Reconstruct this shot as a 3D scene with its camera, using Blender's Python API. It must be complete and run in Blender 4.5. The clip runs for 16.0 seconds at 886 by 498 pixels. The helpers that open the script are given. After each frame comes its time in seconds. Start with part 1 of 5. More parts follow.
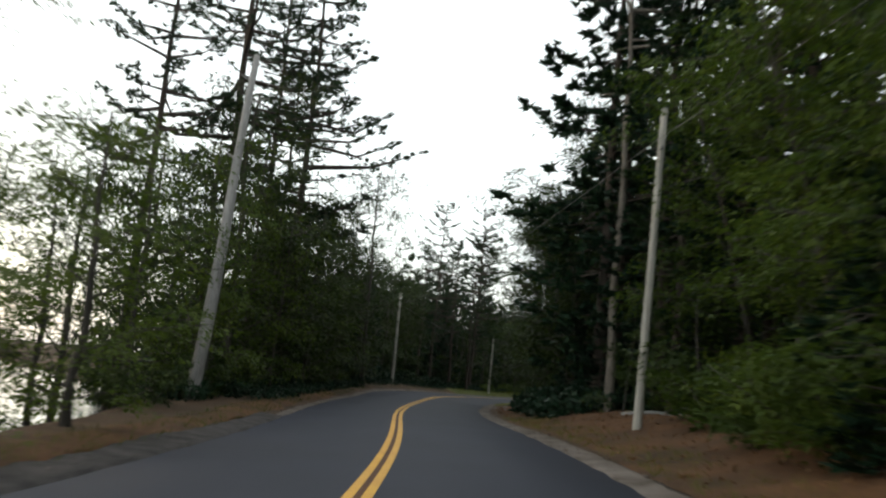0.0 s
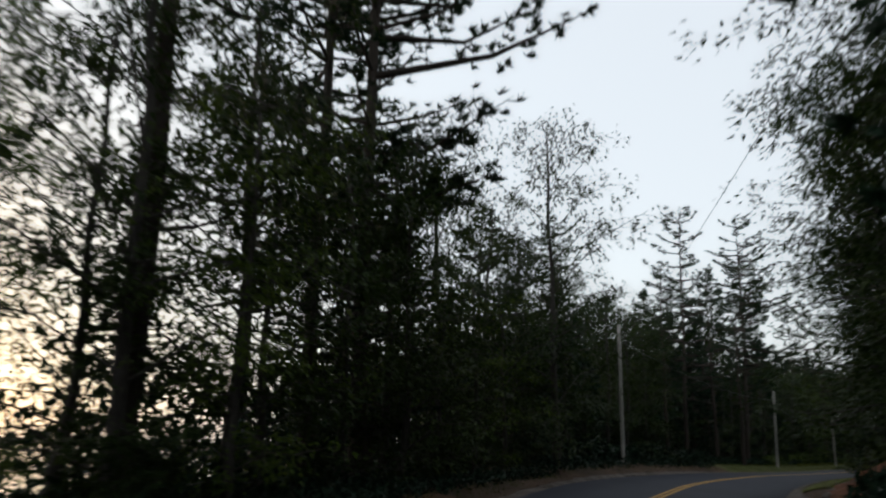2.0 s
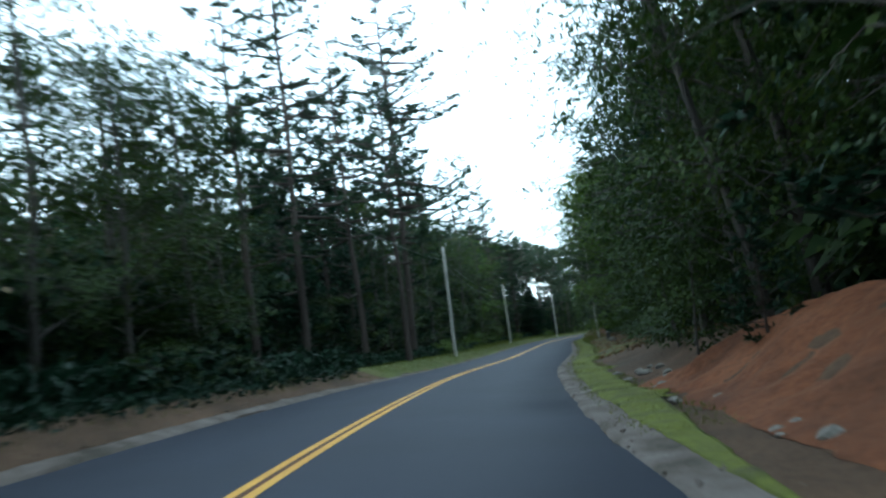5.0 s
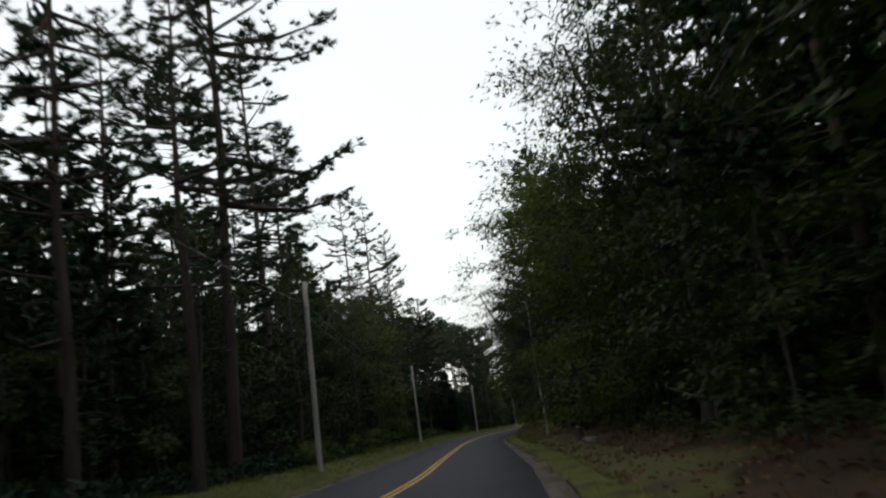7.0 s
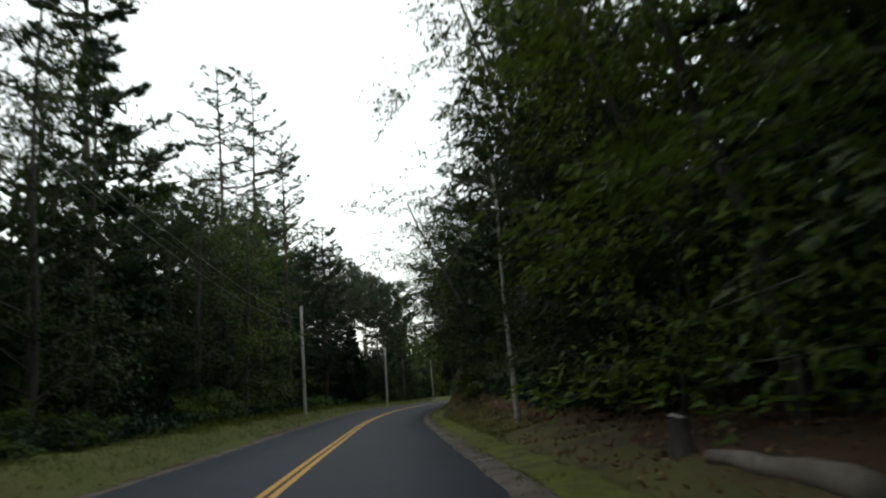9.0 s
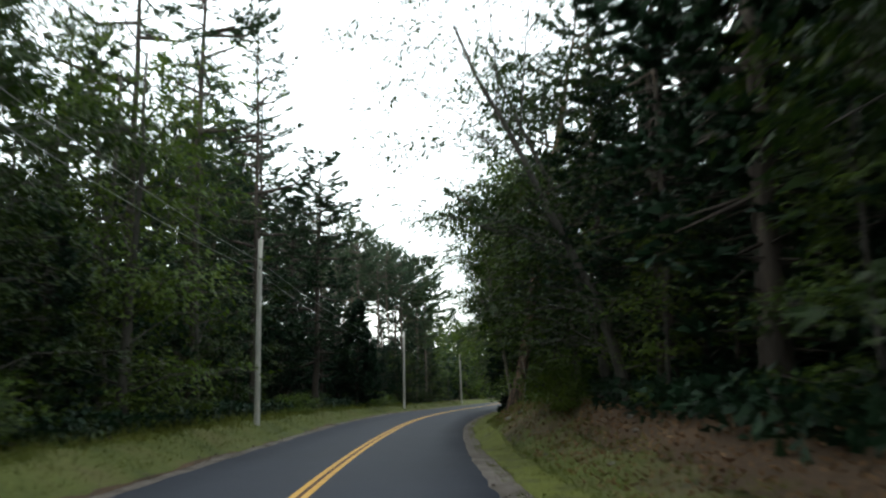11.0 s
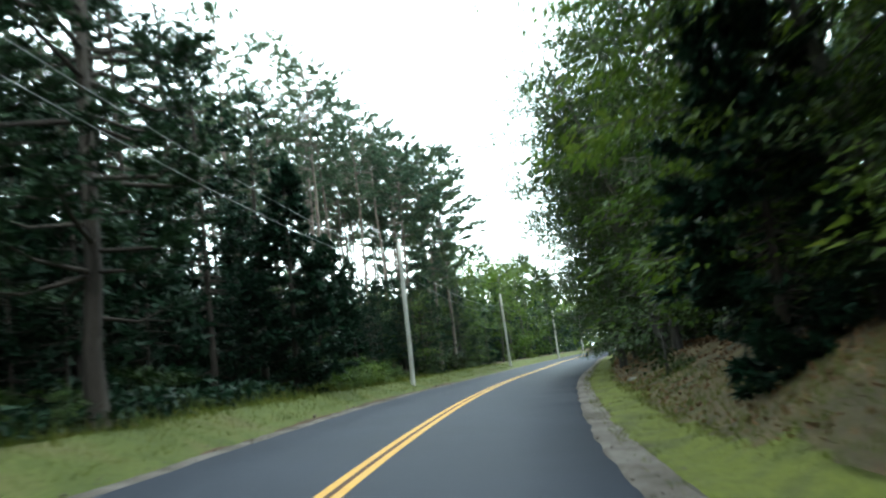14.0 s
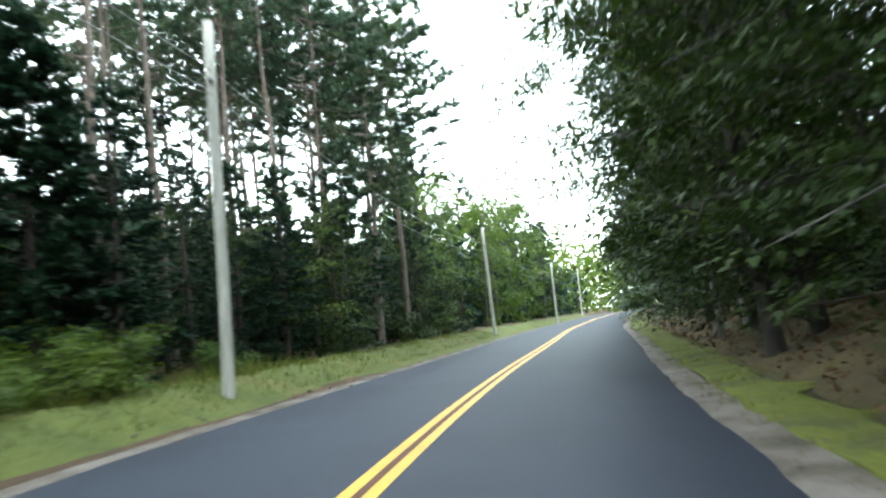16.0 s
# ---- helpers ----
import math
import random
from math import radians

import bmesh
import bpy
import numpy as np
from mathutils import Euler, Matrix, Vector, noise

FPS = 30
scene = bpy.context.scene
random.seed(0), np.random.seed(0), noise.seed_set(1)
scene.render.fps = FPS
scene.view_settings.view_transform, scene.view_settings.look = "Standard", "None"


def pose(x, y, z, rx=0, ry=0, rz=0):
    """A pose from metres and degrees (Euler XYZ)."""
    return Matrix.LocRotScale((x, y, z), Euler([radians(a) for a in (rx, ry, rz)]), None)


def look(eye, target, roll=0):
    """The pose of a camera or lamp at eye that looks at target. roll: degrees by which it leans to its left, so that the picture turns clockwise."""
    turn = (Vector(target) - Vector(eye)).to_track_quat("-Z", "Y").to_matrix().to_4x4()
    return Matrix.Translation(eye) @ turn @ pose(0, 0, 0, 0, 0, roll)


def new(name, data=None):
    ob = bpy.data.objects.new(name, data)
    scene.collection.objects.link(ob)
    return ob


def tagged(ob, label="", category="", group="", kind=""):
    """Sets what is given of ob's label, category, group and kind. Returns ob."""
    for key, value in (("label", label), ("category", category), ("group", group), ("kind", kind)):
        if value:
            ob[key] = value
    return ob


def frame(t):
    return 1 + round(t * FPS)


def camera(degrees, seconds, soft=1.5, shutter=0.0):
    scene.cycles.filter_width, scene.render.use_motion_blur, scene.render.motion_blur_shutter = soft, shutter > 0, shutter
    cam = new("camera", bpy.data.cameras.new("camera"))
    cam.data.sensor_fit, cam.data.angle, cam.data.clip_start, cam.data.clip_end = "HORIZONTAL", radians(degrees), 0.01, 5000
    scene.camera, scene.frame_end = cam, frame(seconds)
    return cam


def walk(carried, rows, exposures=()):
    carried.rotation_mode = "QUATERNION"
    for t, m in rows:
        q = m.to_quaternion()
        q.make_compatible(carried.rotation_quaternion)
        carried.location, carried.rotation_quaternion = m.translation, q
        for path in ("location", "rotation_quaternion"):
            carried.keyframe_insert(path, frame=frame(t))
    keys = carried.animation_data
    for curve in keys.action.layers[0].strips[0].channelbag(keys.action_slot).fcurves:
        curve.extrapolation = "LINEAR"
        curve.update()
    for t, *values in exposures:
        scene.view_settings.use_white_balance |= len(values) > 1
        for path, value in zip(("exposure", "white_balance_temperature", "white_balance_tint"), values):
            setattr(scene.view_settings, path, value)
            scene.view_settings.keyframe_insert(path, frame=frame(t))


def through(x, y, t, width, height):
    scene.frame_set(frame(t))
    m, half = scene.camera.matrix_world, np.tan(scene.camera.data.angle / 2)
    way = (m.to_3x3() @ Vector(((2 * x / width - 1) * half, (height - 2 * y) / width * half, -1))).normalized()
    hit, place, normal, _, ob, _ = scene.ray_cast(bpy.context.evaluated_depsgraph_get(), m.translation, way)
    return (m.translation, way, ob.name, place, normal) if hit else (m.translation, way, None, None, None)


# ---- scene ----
PATH = [
    (0.0, -0.000, 0.000, 1.371, 99.17, -5.69, 2.38),
    (0.5, 0.232, 5.698, 1.401, 100.06, -5.50, 5.74),
    (1.0, 0.221, 11.433, 1.424, 102.12, -2.73, 10.09),
    (1.5, -0.000, 17.165, 1.427, 103.41, -2.14, 15.91),
    (2.0, -0.339, 22.897, 1.416, 103.61, -1.56, 20.27),
    (2.5, -0.692, 28.651, 1.394, 103.20, -0.90, 23.04),
    (3.0, -0.966, 34.421, 1.368, 102.08, 1.13, 21.64),
    (3.5, -1.179, 40.176, 1.345, 100.33, 4.37, 15.01),
    (4.0, -1.251, 45.906, 1.326, 100.80, 5.62, 7.30),
    (4.5, -1.134, 51.614, 1.315, 99.69, 6.35, 3.19),
    (5.0, -0.843, 57.290, 1.317, 96.65, 7.21, -1.69),
    (5.2, -0.679, 59.558, 1.321, 96.62, 7.61, -3.26),
    (7.3, 2.523, 83.237, 1.446, 103.12, 6.99, -8.27),
    (7.5, 2.901, 85.497, 1.439, 103.41, 6.28, -8.53),
    (8.0, 3.907, 91.137, 1.409, 101.56, 5.26, -11.20),
    (8.5, 4.921, 96.787, 1.377, 101.00, 4.16, -13.08),
    (9.0, 5.950, 102.461, 1.368, 99.85, 3.83, -13.88),
    (9.2, 6.349, 104.732, 1.372, 99.59, 3.88, -13.93),
    (11.3, 10.880, 128.438, 1.582, 100.00, 0.95, -12.42),
    (11.5, 11.337, 130.687, 1.569, 100.44, 1.59, -12.70),
    (12.0, 12.526, 136.297, 1.509, 100.35, 2.30, -13.08),
    (12.5, 13.701, 141.921, 1.423, 98.44, 3.34, -12.42),
    (13.0, 14.876, 147.528, 1.330, 98.24, 4.77, -10.10),
    (13.5, 16.051, 153.142, 1.269, 98.07, 5.94, -9.53),
    (14.0, 17.323, 158.768, 1.235, 97.82, 6.50, -10.10),
    (14.5, 18.716, 164.384, 1.218, 97.06, 6.46, -10.21),
    (15.0, 20.180, 169.976, 1.214, 97.76, 5.61, -10.46),
    (15.5, 21.717, 175.581, 1.220, 96.23, 4.20, -10.90),
    (16.0, 23.326, 181.185, 1.243, 95.08, 5.49, -11.03),
]
cam = camera(56.54, 16.0, soft=2.3, shutter=0.5)
walk(cam, [(t, pose(*row)) for t, *row in PATH], exposures=[
    (0.0, 0.25, 6800, 5), (0.6, -0.53, 6700, 8), (1.0, -0.73, 6450, 9), (1.5, -0.68, 6400, 9), (2.0, -0.57, 6400, 9), (3.0, -0.54, 6450, 9), (4.0, -0.51, 6600, 9),
    (4.6, -0.29, 6400, 5), (5.0, 1.16, 5200, -8), (5.3, 1.26, 5200, -10), (5.7, 1.05, 5600, -6), (7.0, -0.28, 6800, 9), (8.0, -0.26, 6950, 9), (8.5, -0.21, 6900, 7), (9.0, 0.22, 6800, 4),
    (9.5, 0.55, 6700, 2), (11.3, 1.14, 6500, 1), (12.0, 1.18, 6500, 1), (12.5, 1.73, 6300, -2), (13.0, 1.87, 6150, -4), (14.0, 2.31, 6000, -8), (15.0, 2.56, 6050, -6), (16.0, 2.77, 6150, -4)])

# ---- light: dusk sky, soft glow from the west over the lake ----
world = bpy.data.worlds.new("dusk_sky")
scene.world = world
world.use_nodes = True
wn = world.node_tree
sky = wn.nodes.new("ShaderNodeTexSky")
sky.sky_type = "NISHITA"
sky.sun_disc = False
sky.sun_elevation, sky.sun_rotation = radians(8), radians(-65)
sky.air_density, sky.dust_density, sky.ozone_density = 1.0, 2.0, 1.0
veil = wn.nodes.new("ShaderNodeMix")
veil.data_type = "RGBA"
veil.inputs[0].default_value = 0.4
veil.inputs[7].default_value = (17.9, 18.7, 19.5, 1)
wn.links.new(sky.outputs[0], veil.inputs[6])
wn.links.new(veil.outputs[2], wn.nodes["Background"].inputs[0])
wn.nodes["Background"].inputs[1].default_value = 0.15
sun = new("sun", bpy.data.lights.new("sun", "SUN"))
sun.data.energy, sun.data.angle, sun.data.color = 0.5, radians(20), (1.0, 0.86, 0.72)
sun.matrix_world = look((-60, 28, 6.5), (0, 0, 0))


# ---- materials ----
def material(name, rough=0.8):
    m = bpy.data.materials.new(name)
    m.use_nodes = True
    b = m.node_tree.nodes["Principled BSDF"]
    b.inputs["Roughness"].default_value = rough
    return m, m.node_tree, b


def ramp(tree, fac, stops):
    r = tree.nodes.new("ShaderNodeValToRGB")
    e = r.color_ramp.elements
    while len(e) < len(stops):
        e.new(0.5)
    for el, (p, c) in zip(e, stops):
        el.position, el.color = p, (*c, 1)
    tree.links.new(fac, r.inputs[0])
    return r.outputs[0]


def noise_tex(tree, scale, detail=5, rough=0.6, stretch=None):
    co = tree.nodes.new("ShaderNodeTexCoord")
    n = tree.nodes.new("ShaderNodeTexNoise")
    n.inputs["Scale"].default_value, n.inputs["Detail"].default_value, n.inputs["Roughness"].default_value = scale, detail, rough
    if stretch:
        mp = tree.nodes.new("ShaderNodeMapping")
        mp.inputs["Scale"].default_value = stretch
        tree.links.new(co.outputs["Object"], mp.inputs[0])
        tree.links.new(mp.outputs[0], n.inputs[0])
    else:
        tree.links.new(co.outputs["Object"], n.inputs[0])
    return n.outputs["Fac"]


def mixed(tree, a, b, fac, mode="MIX"):
    m = tree.nodes.new("ShaderNodeMix")
    m.data_type, m.blend_type = "RGBA", mode
    for s, v in ((0, fac), (6, a), (7, b)):
        if isinstance(v, (float, int)):
            m.inputs[s].default_value = v
        elif isinstance(v, tuple):
            m.inputs[s].default_value = (*v, 1)
        else:
            tree.links.new(v, m.inputs[s])
    return m.outputs[2]


def bump(tree, bsdf, height, strength=0.4, dist=0.02):
    b = tree.nodes.new("ShaderNodeBump")
    b.inputs["Strength"].default_value, b.inputs["Distance"].default_value = strength, dist
    tree.links.new(height, b.inputs["Height"])
    tree.links.new(b.outputs[0], bsdf.inputs["Normal"])


def surface(name, stops, scale, rough=0.85, fine=None, stretch=None, bumps=0.4, dist=0.02):
    m, t, b = material(name, rough)
    big = noise_tex(t, scale, 4, 0.6, stretch)
    b.inputs["Specular IOR Level"].default_value = 0.22
    col = ramp(t, big, stops)
    small = noise_tex(t, fine or scale * 14, 6, 0.7, stretch)
    col = mixed(t, col, ramp(t, small, [(0.3, (0.45, 0.45, 0.45)), (0.7, (1.25, 1.25, 1.25))]), 0.8, "MULTIPLY")
    t.links.new(col, b.inputs["Base Color"])
    bump(t, b, small, bumps, dist)
    return m


def leaf_material(name, stops, through=0.35, rough=0.55):
    m, t, b = material(name, rough)
    g = t.nodes.new("ShaderNodeNewGeometry")
    o = t.nodes.new("ShaderNodeObjectInfo")
    clump = t.nodes.new("ShaderNodeMapRange")
    clump.inputs[1].default_value, clump.inputs[2].default_value = 0.32, 0.68
    t.links.new(noise_tex(t, 0.9, 3, 0.5), clump.inputs[0])
    both = t.nodes.new("ShaderNodeMix")
    both.inputs[0].default_value = 0.4
    t.links.new(clump.outputs[0], both.inputs[2])
    t.links.new(g.outputs["Random Per Island"], both.inputs[3])
    col = ramp(t, both.outputs[0], stops)
    shade = ramp(t, o.outputs["Random"], [(0.0, (0.75, 0.8, 0.8)), (1.0, (1.2, 1.12, 0.95))])
    col = mixed(t, col, shade, 1.0, "MULTIPLY")
    t.links.new(col, b.inputs["Base Color"])
    b.inputs["Specular IOR Level"].default_value = 0.12
    tr = t.nodes.new("ShaderNodeBsdfTranslucent")
    t.links.new(col, tr.inputs[0])
    mx = t.nodes.new("ShaderNodeMixShader")
    mx.inputs[0].default_value = through
    t.links.new(b.outputs[0], mx.inputs[1])
    t.links.new(tr.outputs[0], mx.inputs[2])
    t.links.new(mx.outputs[0], t.nodes["Material Output"].inputs[0])
    return m


ASPHALT = surface("fresh_asphalt", [(0.3, (0.01213, 0.01514, 0.02649)), (0.7, (0.01815, 0.02193, 0.03707))], 0.35, 0.75, 90, None, 0.35, 0.006)
PAINT = surface("yellow_line_paint", [(0.3, (0.5, 0.25, 0.025)), (0.7, (0.6, 0.33, 0.04))], 1.5, 0.6, 60, None, 0.2, 0.003)
GRAVEL = surface("grey_gravel", [(0.3, (0.05, 0.041, 0.031)), (0.42, (0.09, 0.074, 0.061)), (0.54, (0.128, 0.106, 0.093)), (0.68, (0.17, 0.145, 0.13))], 1.1, 0.95, 30, None, 0.7, 0.03)
DARK_GRAVEL = surface("dark_gravel", [(0.3, (0.028, 0.026, 0.026)), (0.5, (0.055, 0.05, 0.05)), (0.7, (0.09, 0.08, 0.078))], 2.2, 0.95, 30, None, 1.0, 0.05)
TAN_LITTER = surface("tan_leaf_litter", [(0.3, (0.0428, 0.0356, 0.019)), (0.46, (0.0784, 0.0594, 0.0309)), (0.58, (0.1128, 0.0831, 0.0428)), (0.7, (0.089, 0.095, 0.0285))], 0.6, 0.95, 12, None, 0.9, 0.05)
LITTER = surface("leaf_litter", [(0.3, (0.036, 0.025, 0.015)), (0.5, (0.066, 0.04, 0.023)), (0.7, (0.1, 0.06, 0.035))], 0.25, 0.95, 9, None, 0.9, 0.06)
NEEDLES = surface("pine_needle_soil", [(0.3, (0.04, 0.024, 0.0128)), (0.5, (0.084, 0.0416, 0.0192)), (0.7, (0.128, 0.0616, 0.0264))], 0.5, 0.95, 12, None, 0.8, 0.05)
SOIL = surface("orange_sandy_soil", [(0.3, (0.065, 0.026, 0.012)), (0.5, (0.13, 0.047, 0.019)), (0.75, (0.19, 0.08, 0.037))], 0.45, 0.95, 7, None, 0.8, 0.08)
TURF = surface("mossy_turf", [(0.3, (0.0517, 0.0638, 0.0147)), (0.5, (0.0776, 0.0906, 0.019)), (0.62, (0.0931, 0.0931, 0.0276)), (0.75, (0.0862, 0.0707, 0.0302))], 0.5, 0.95, 14, None, 0.8, 0.04)
DRY_TURF = surface("dry_olive_turf", [(0.3, (0.0448, 0.0392, 0.0196)), (0.45, (0.084, 0.0686, 0.0308)), (0.58, (0.084, 0.0896, 0.0252)), (0.75, (0.1148, 0.0728, 0.0434))], 0.6, 0.95, 12, None, 0.8, 0.05)
MOSS = surface("yellow_green_moss", [(0.3, (0.06, 0.054, 0.024)), (0.4, (0.078, 0.084, 0.02)), (0.55, (0.108, 0.119, 0.018)), (0.68, (0.086, 0.092, 0.022)), (0.8, (0.074, 0.062, 0.033))], 0.9, 0.95, 14, None, 0.8, 0.04)
POLE_WOOD = surface("weathered_pole_wood", [(0.3, (0.27, 0.255, 0.23)), (0.7, (0.4, 0.38, 0.34))], 1.2, 0.85, 22, (1, 1, 0.06), 0.5, 0.01)
PINE_BARK = surface("pine_bark", [(0.3, (0.028, 0.022, 0.019)), (0.7, (0.07, 0.056, 0.046))], 1.3, 0.95, 12, (1, 1, 0.25), 0.9, 0.03)
RED_BARK = surface("red_pine_bark", [(0.3, (0.075, 0.06, 0.052)), (0.7, (0.16, 0.125, 0.105))], 1.3, 0.95, 10, (1, 1, 0.3), 0.9, 0.03)
RUST_BARK = surface("flaking_rusty_bark", [(0.38, (0.028, 0.022, 0.019)), (0.5, (0.085, 0.055, 0.04)), (0.62, (0.15, 0.09, 0.062))], 7.0, 0.95, 22, (1, 1, 0.25), 1.0, 0.08)
POLE_BARK = surface("pale_pine_bark", [(0.3, (0.11, 0.095, 0.08)), (0.7, (0.2, 0.175, 0.15))], 1.1, 0.95, 12, (1, 1, 0.3), 0.8, 0.02)
GREY_BARK = surface("grey_bark", [(0.3, (0.032, 0.029, 0.026)), (0.7, (0.085, 0.077, 0.068))], 1.1, 0.95, 12, (1, 1, 0.3), 0.8, 0.02)
BIRCH_BARK = surface("birch_bark", [(0.35, (0.1, 0.09, 0.08)), (0.52, (0.34, 0.32, 0.29)), (0.8, (0.48, 0.46, 0.42))], 2.2, 0.8, 10, (1, 1, 3), 0.4, 0.01)
DEAD_WOOD = surface("barkless_dead_wood", [(0.3, (0.1728, 0.1656, 0.1584)), (0.7, (0.3024, 0.2952, 0.288))], 0.9, 0.85, 16, (1, 1, 0.1), 0.6, 0.02)
ROCK = surface("granite", [(0.3, (0.11, 0.1, 0.088)), (0.7, (0.25, 0.23, 0.2))], 1.5, 0.9, 20, None, 0.7, 0.03)
CABLE = surface("weathered_cable", [(0.3, (0.1, 0.1, 0.1)), (0.7, (0.18, 0.18, 0.18))], 2.0, 0.6)
METAL = surface("galvanised_steel", [(0.3, (0.3, 0.3, 0.3)), (0.7, (0.42, 0.42, 0.42))], 3.0, 0.5)
STREAK = surface("worn_brown_streak", [(0.3, (0.05, 0.022, 0.012)), (0.7, (0.085, 0.035, 0.018))], 1.5, 0.8, 60, None, 0.2, 0.003)
SIGN_WHITE = surface("white_sign_face", [(0.3, (0.62, 0.62, 0.6)), (0.7, (0.72, 0.72, 0.7))], 3.0, 0.5)
SIGN_BLACK = surface("black_sign_print", [(0.3, (0.02, 0.02, 0.02)), (0.7, (0.03, 0.03, 0.03))], 3.0, 0.5)
PINE_LEAF = leaf_material("white_pine_needles", [(0, (0.01189, 0.02788, 0.01394)), (0.6, (0.01673, 0.03485, 0.01533)), (1, (0.02927, 0.05297, 0.02091))], 0.12)
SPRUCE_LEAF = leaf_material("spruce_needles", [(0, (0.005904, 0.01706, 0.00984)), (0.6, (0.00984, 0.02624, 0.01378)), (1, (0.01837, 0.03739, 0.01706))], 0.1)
# needle green made paler and greyer, with haze put into the colour
HAZY_RED_LEAF = leaf_material("hazy_red_pine_needles", [(0, (0.0405, 0.0648, 0.0396)), (0.6, (0.0612, 0.09, 0.054)), (1, (0.0855, 0.1152, 0.0675))], 0.28)
BROAD_LEAF = leaf_material("broad_leaves", [(0, (0.01181, 0.02476, 0.005904)), (0.55, (0.02181, 0.03895, 0.008282)), (0.85, (0.0378, 0.05609, 0.01066)), (1, (0.05904, 0.072, 0.01419))], 0.3)
# maple yellow-green, light enough to stand in for sky-lit leaves
BRIGHT_LEAF = leaf_material("light_leaves", [(0, (0.0348, 0.0604, 0.0108)), (0.6, (0.062, 0.0968, 0.0155)), (1, (0.1007, 0.1278, 0.0232))], 0.42)
GRASS = leaf_material("verge_grass", [(0, (0.0495, 0.066, 0.0132)), (0.6, (0.0867, 0.1032, 0.0198)), (0.9, (0.132, 0.132, 0.033)), (1, (0.1815, 0.1403, 0.0618))], 0.35)
DRY_LEAF = leaf_material("fallen_leaves", [(0, (0.08, 0.045, 0.025)), (0.6, (0.17, 0.095, 0.05)), (1, (0.32, 0.22, 0.14))], 0.1, 0.9)
WATER, wt, wb = material("lake_water", 0.12)
wb.inputs["Base Color"].default_value = (0.02, 0.025, 0.03, 1)
bump(wt, wb, noise_tex(wt, 1.2, 4, 0.6, (1, 0.4, 1)), 0.25, 0.05)

# ---- the road's line, seen from above: the yellow line's x for each y ----
LINE = [(-400, 30), (-150, 8), (-60, 1.4), (-20, -0.3), (0, -0.85), (8.3, -1.06), (14.3, -1.32), (21.7, -1.96), (28, -2.62), (34, -2.95), (39, -3.1), (48, -3.15), (55.6, -3.05),
        (62.5, -2.75), (67, -2.4), (75, -1.5), (86.5, 0.15), (96, 2.45), (105, 4.6), (111.3, 5.7), (116.3, 6.65), (121, 7.5), (141.7, 11.5), (148.9, 13.05),
        (157, 14.93), (161.6, 16.08), (167.2, 17.5), (170.6, 18.43), (177.6, 20.55), (181.3, 21.72), (186.6, 23.57), (189.8, 24.62), (195.3, 26.75), (199.1, 28.2),
        (206.7, 31.4), (229.5, 40.6), (263, 55.5), (300, 73), (400, 125), (900, 400)]
_gy = np.arange(-420, 900, 1.0)
_gx = np.interp(_gy, [p[0] for p in LINE], [p[1] for p in LINE])
_k = np.exp(-0.5 * (np.arange(-14, 15) / 3.5) ** 2)
_gx[14:-14] = np.convolve(_gx, _k / _k.sum(), "valid")
_gs = np.gradient(_gx, _gy)


def line_x(y):
    return np.interp(y, _gy, _gx)


def road_z(y):
    """Height of the road at the yellow line."""
    return np.interp(y, [0, 45, 58, 68, 90, 130, 160, 180], [0.1, 0.12, 0.2, 0.18, 0.12, 0.0, 0.0, 0.03])


def bank(y):
    """Fall of the road towards its right edge, metres per metre: the bends are banked."""
    return np.interp(y, [0, 22, 36, 50, 72, 95, 125, 152, 166, 188, 202, 230], [-0.05, -0.045, 0.0, 0.05, 0.05, 0.025, 0.015, 0.025, 0.05, 0.05, 0.03, 0.02])


def edge_r(y):
    return np.interp(y, [50, 60, 85, 105, 120, 150, 170, 182], [3.3, 3.6, 3.6, 3.3, 3.3, 3.0, 2.95, 3.1])


def edge_l(y):
    return np.interp(y, [45, 52, 80, 105], [3.2, 3.5, 3.5, 3.05])


def side(y, n):
    """Place at the lateral distance n from the yellow line (right positive), square to it, at y."""
    s = np.interp(y, _gy, _gs)
    c = 1 / np.sqrt(1 + s * s)
    return line_x(y) + n * c, y - n * s * c


def smooth(a, b, v):
    t = np.clip((v - a) / (b - a), 0, 1)
    return t * t * (3 - 2 * t)


def wobble(x, y, scale, seed=0.0):
    return (np.sin(x * scale + seed) * np.cos(y * scale * 1.3 + seed * 2.1) + 0.5 * np.sin(x * scale * 2.7 + y * scale * 2.1 + seed * 3.3)) / 1.5


RIGHT_BANK = [(-60, 0.9), (5, 0.9), (30, 0.8), (46, 0.6), (56, 1.05), (62, 1.3), (70, 1.3), (78, 0.9), (90, 0.5), (110, 0.45), (126, 0.7), (140, 1.15), (156, 1.3), (168, 1.2), (190, 1.0), (215, 0.6), (260, 0.5)]


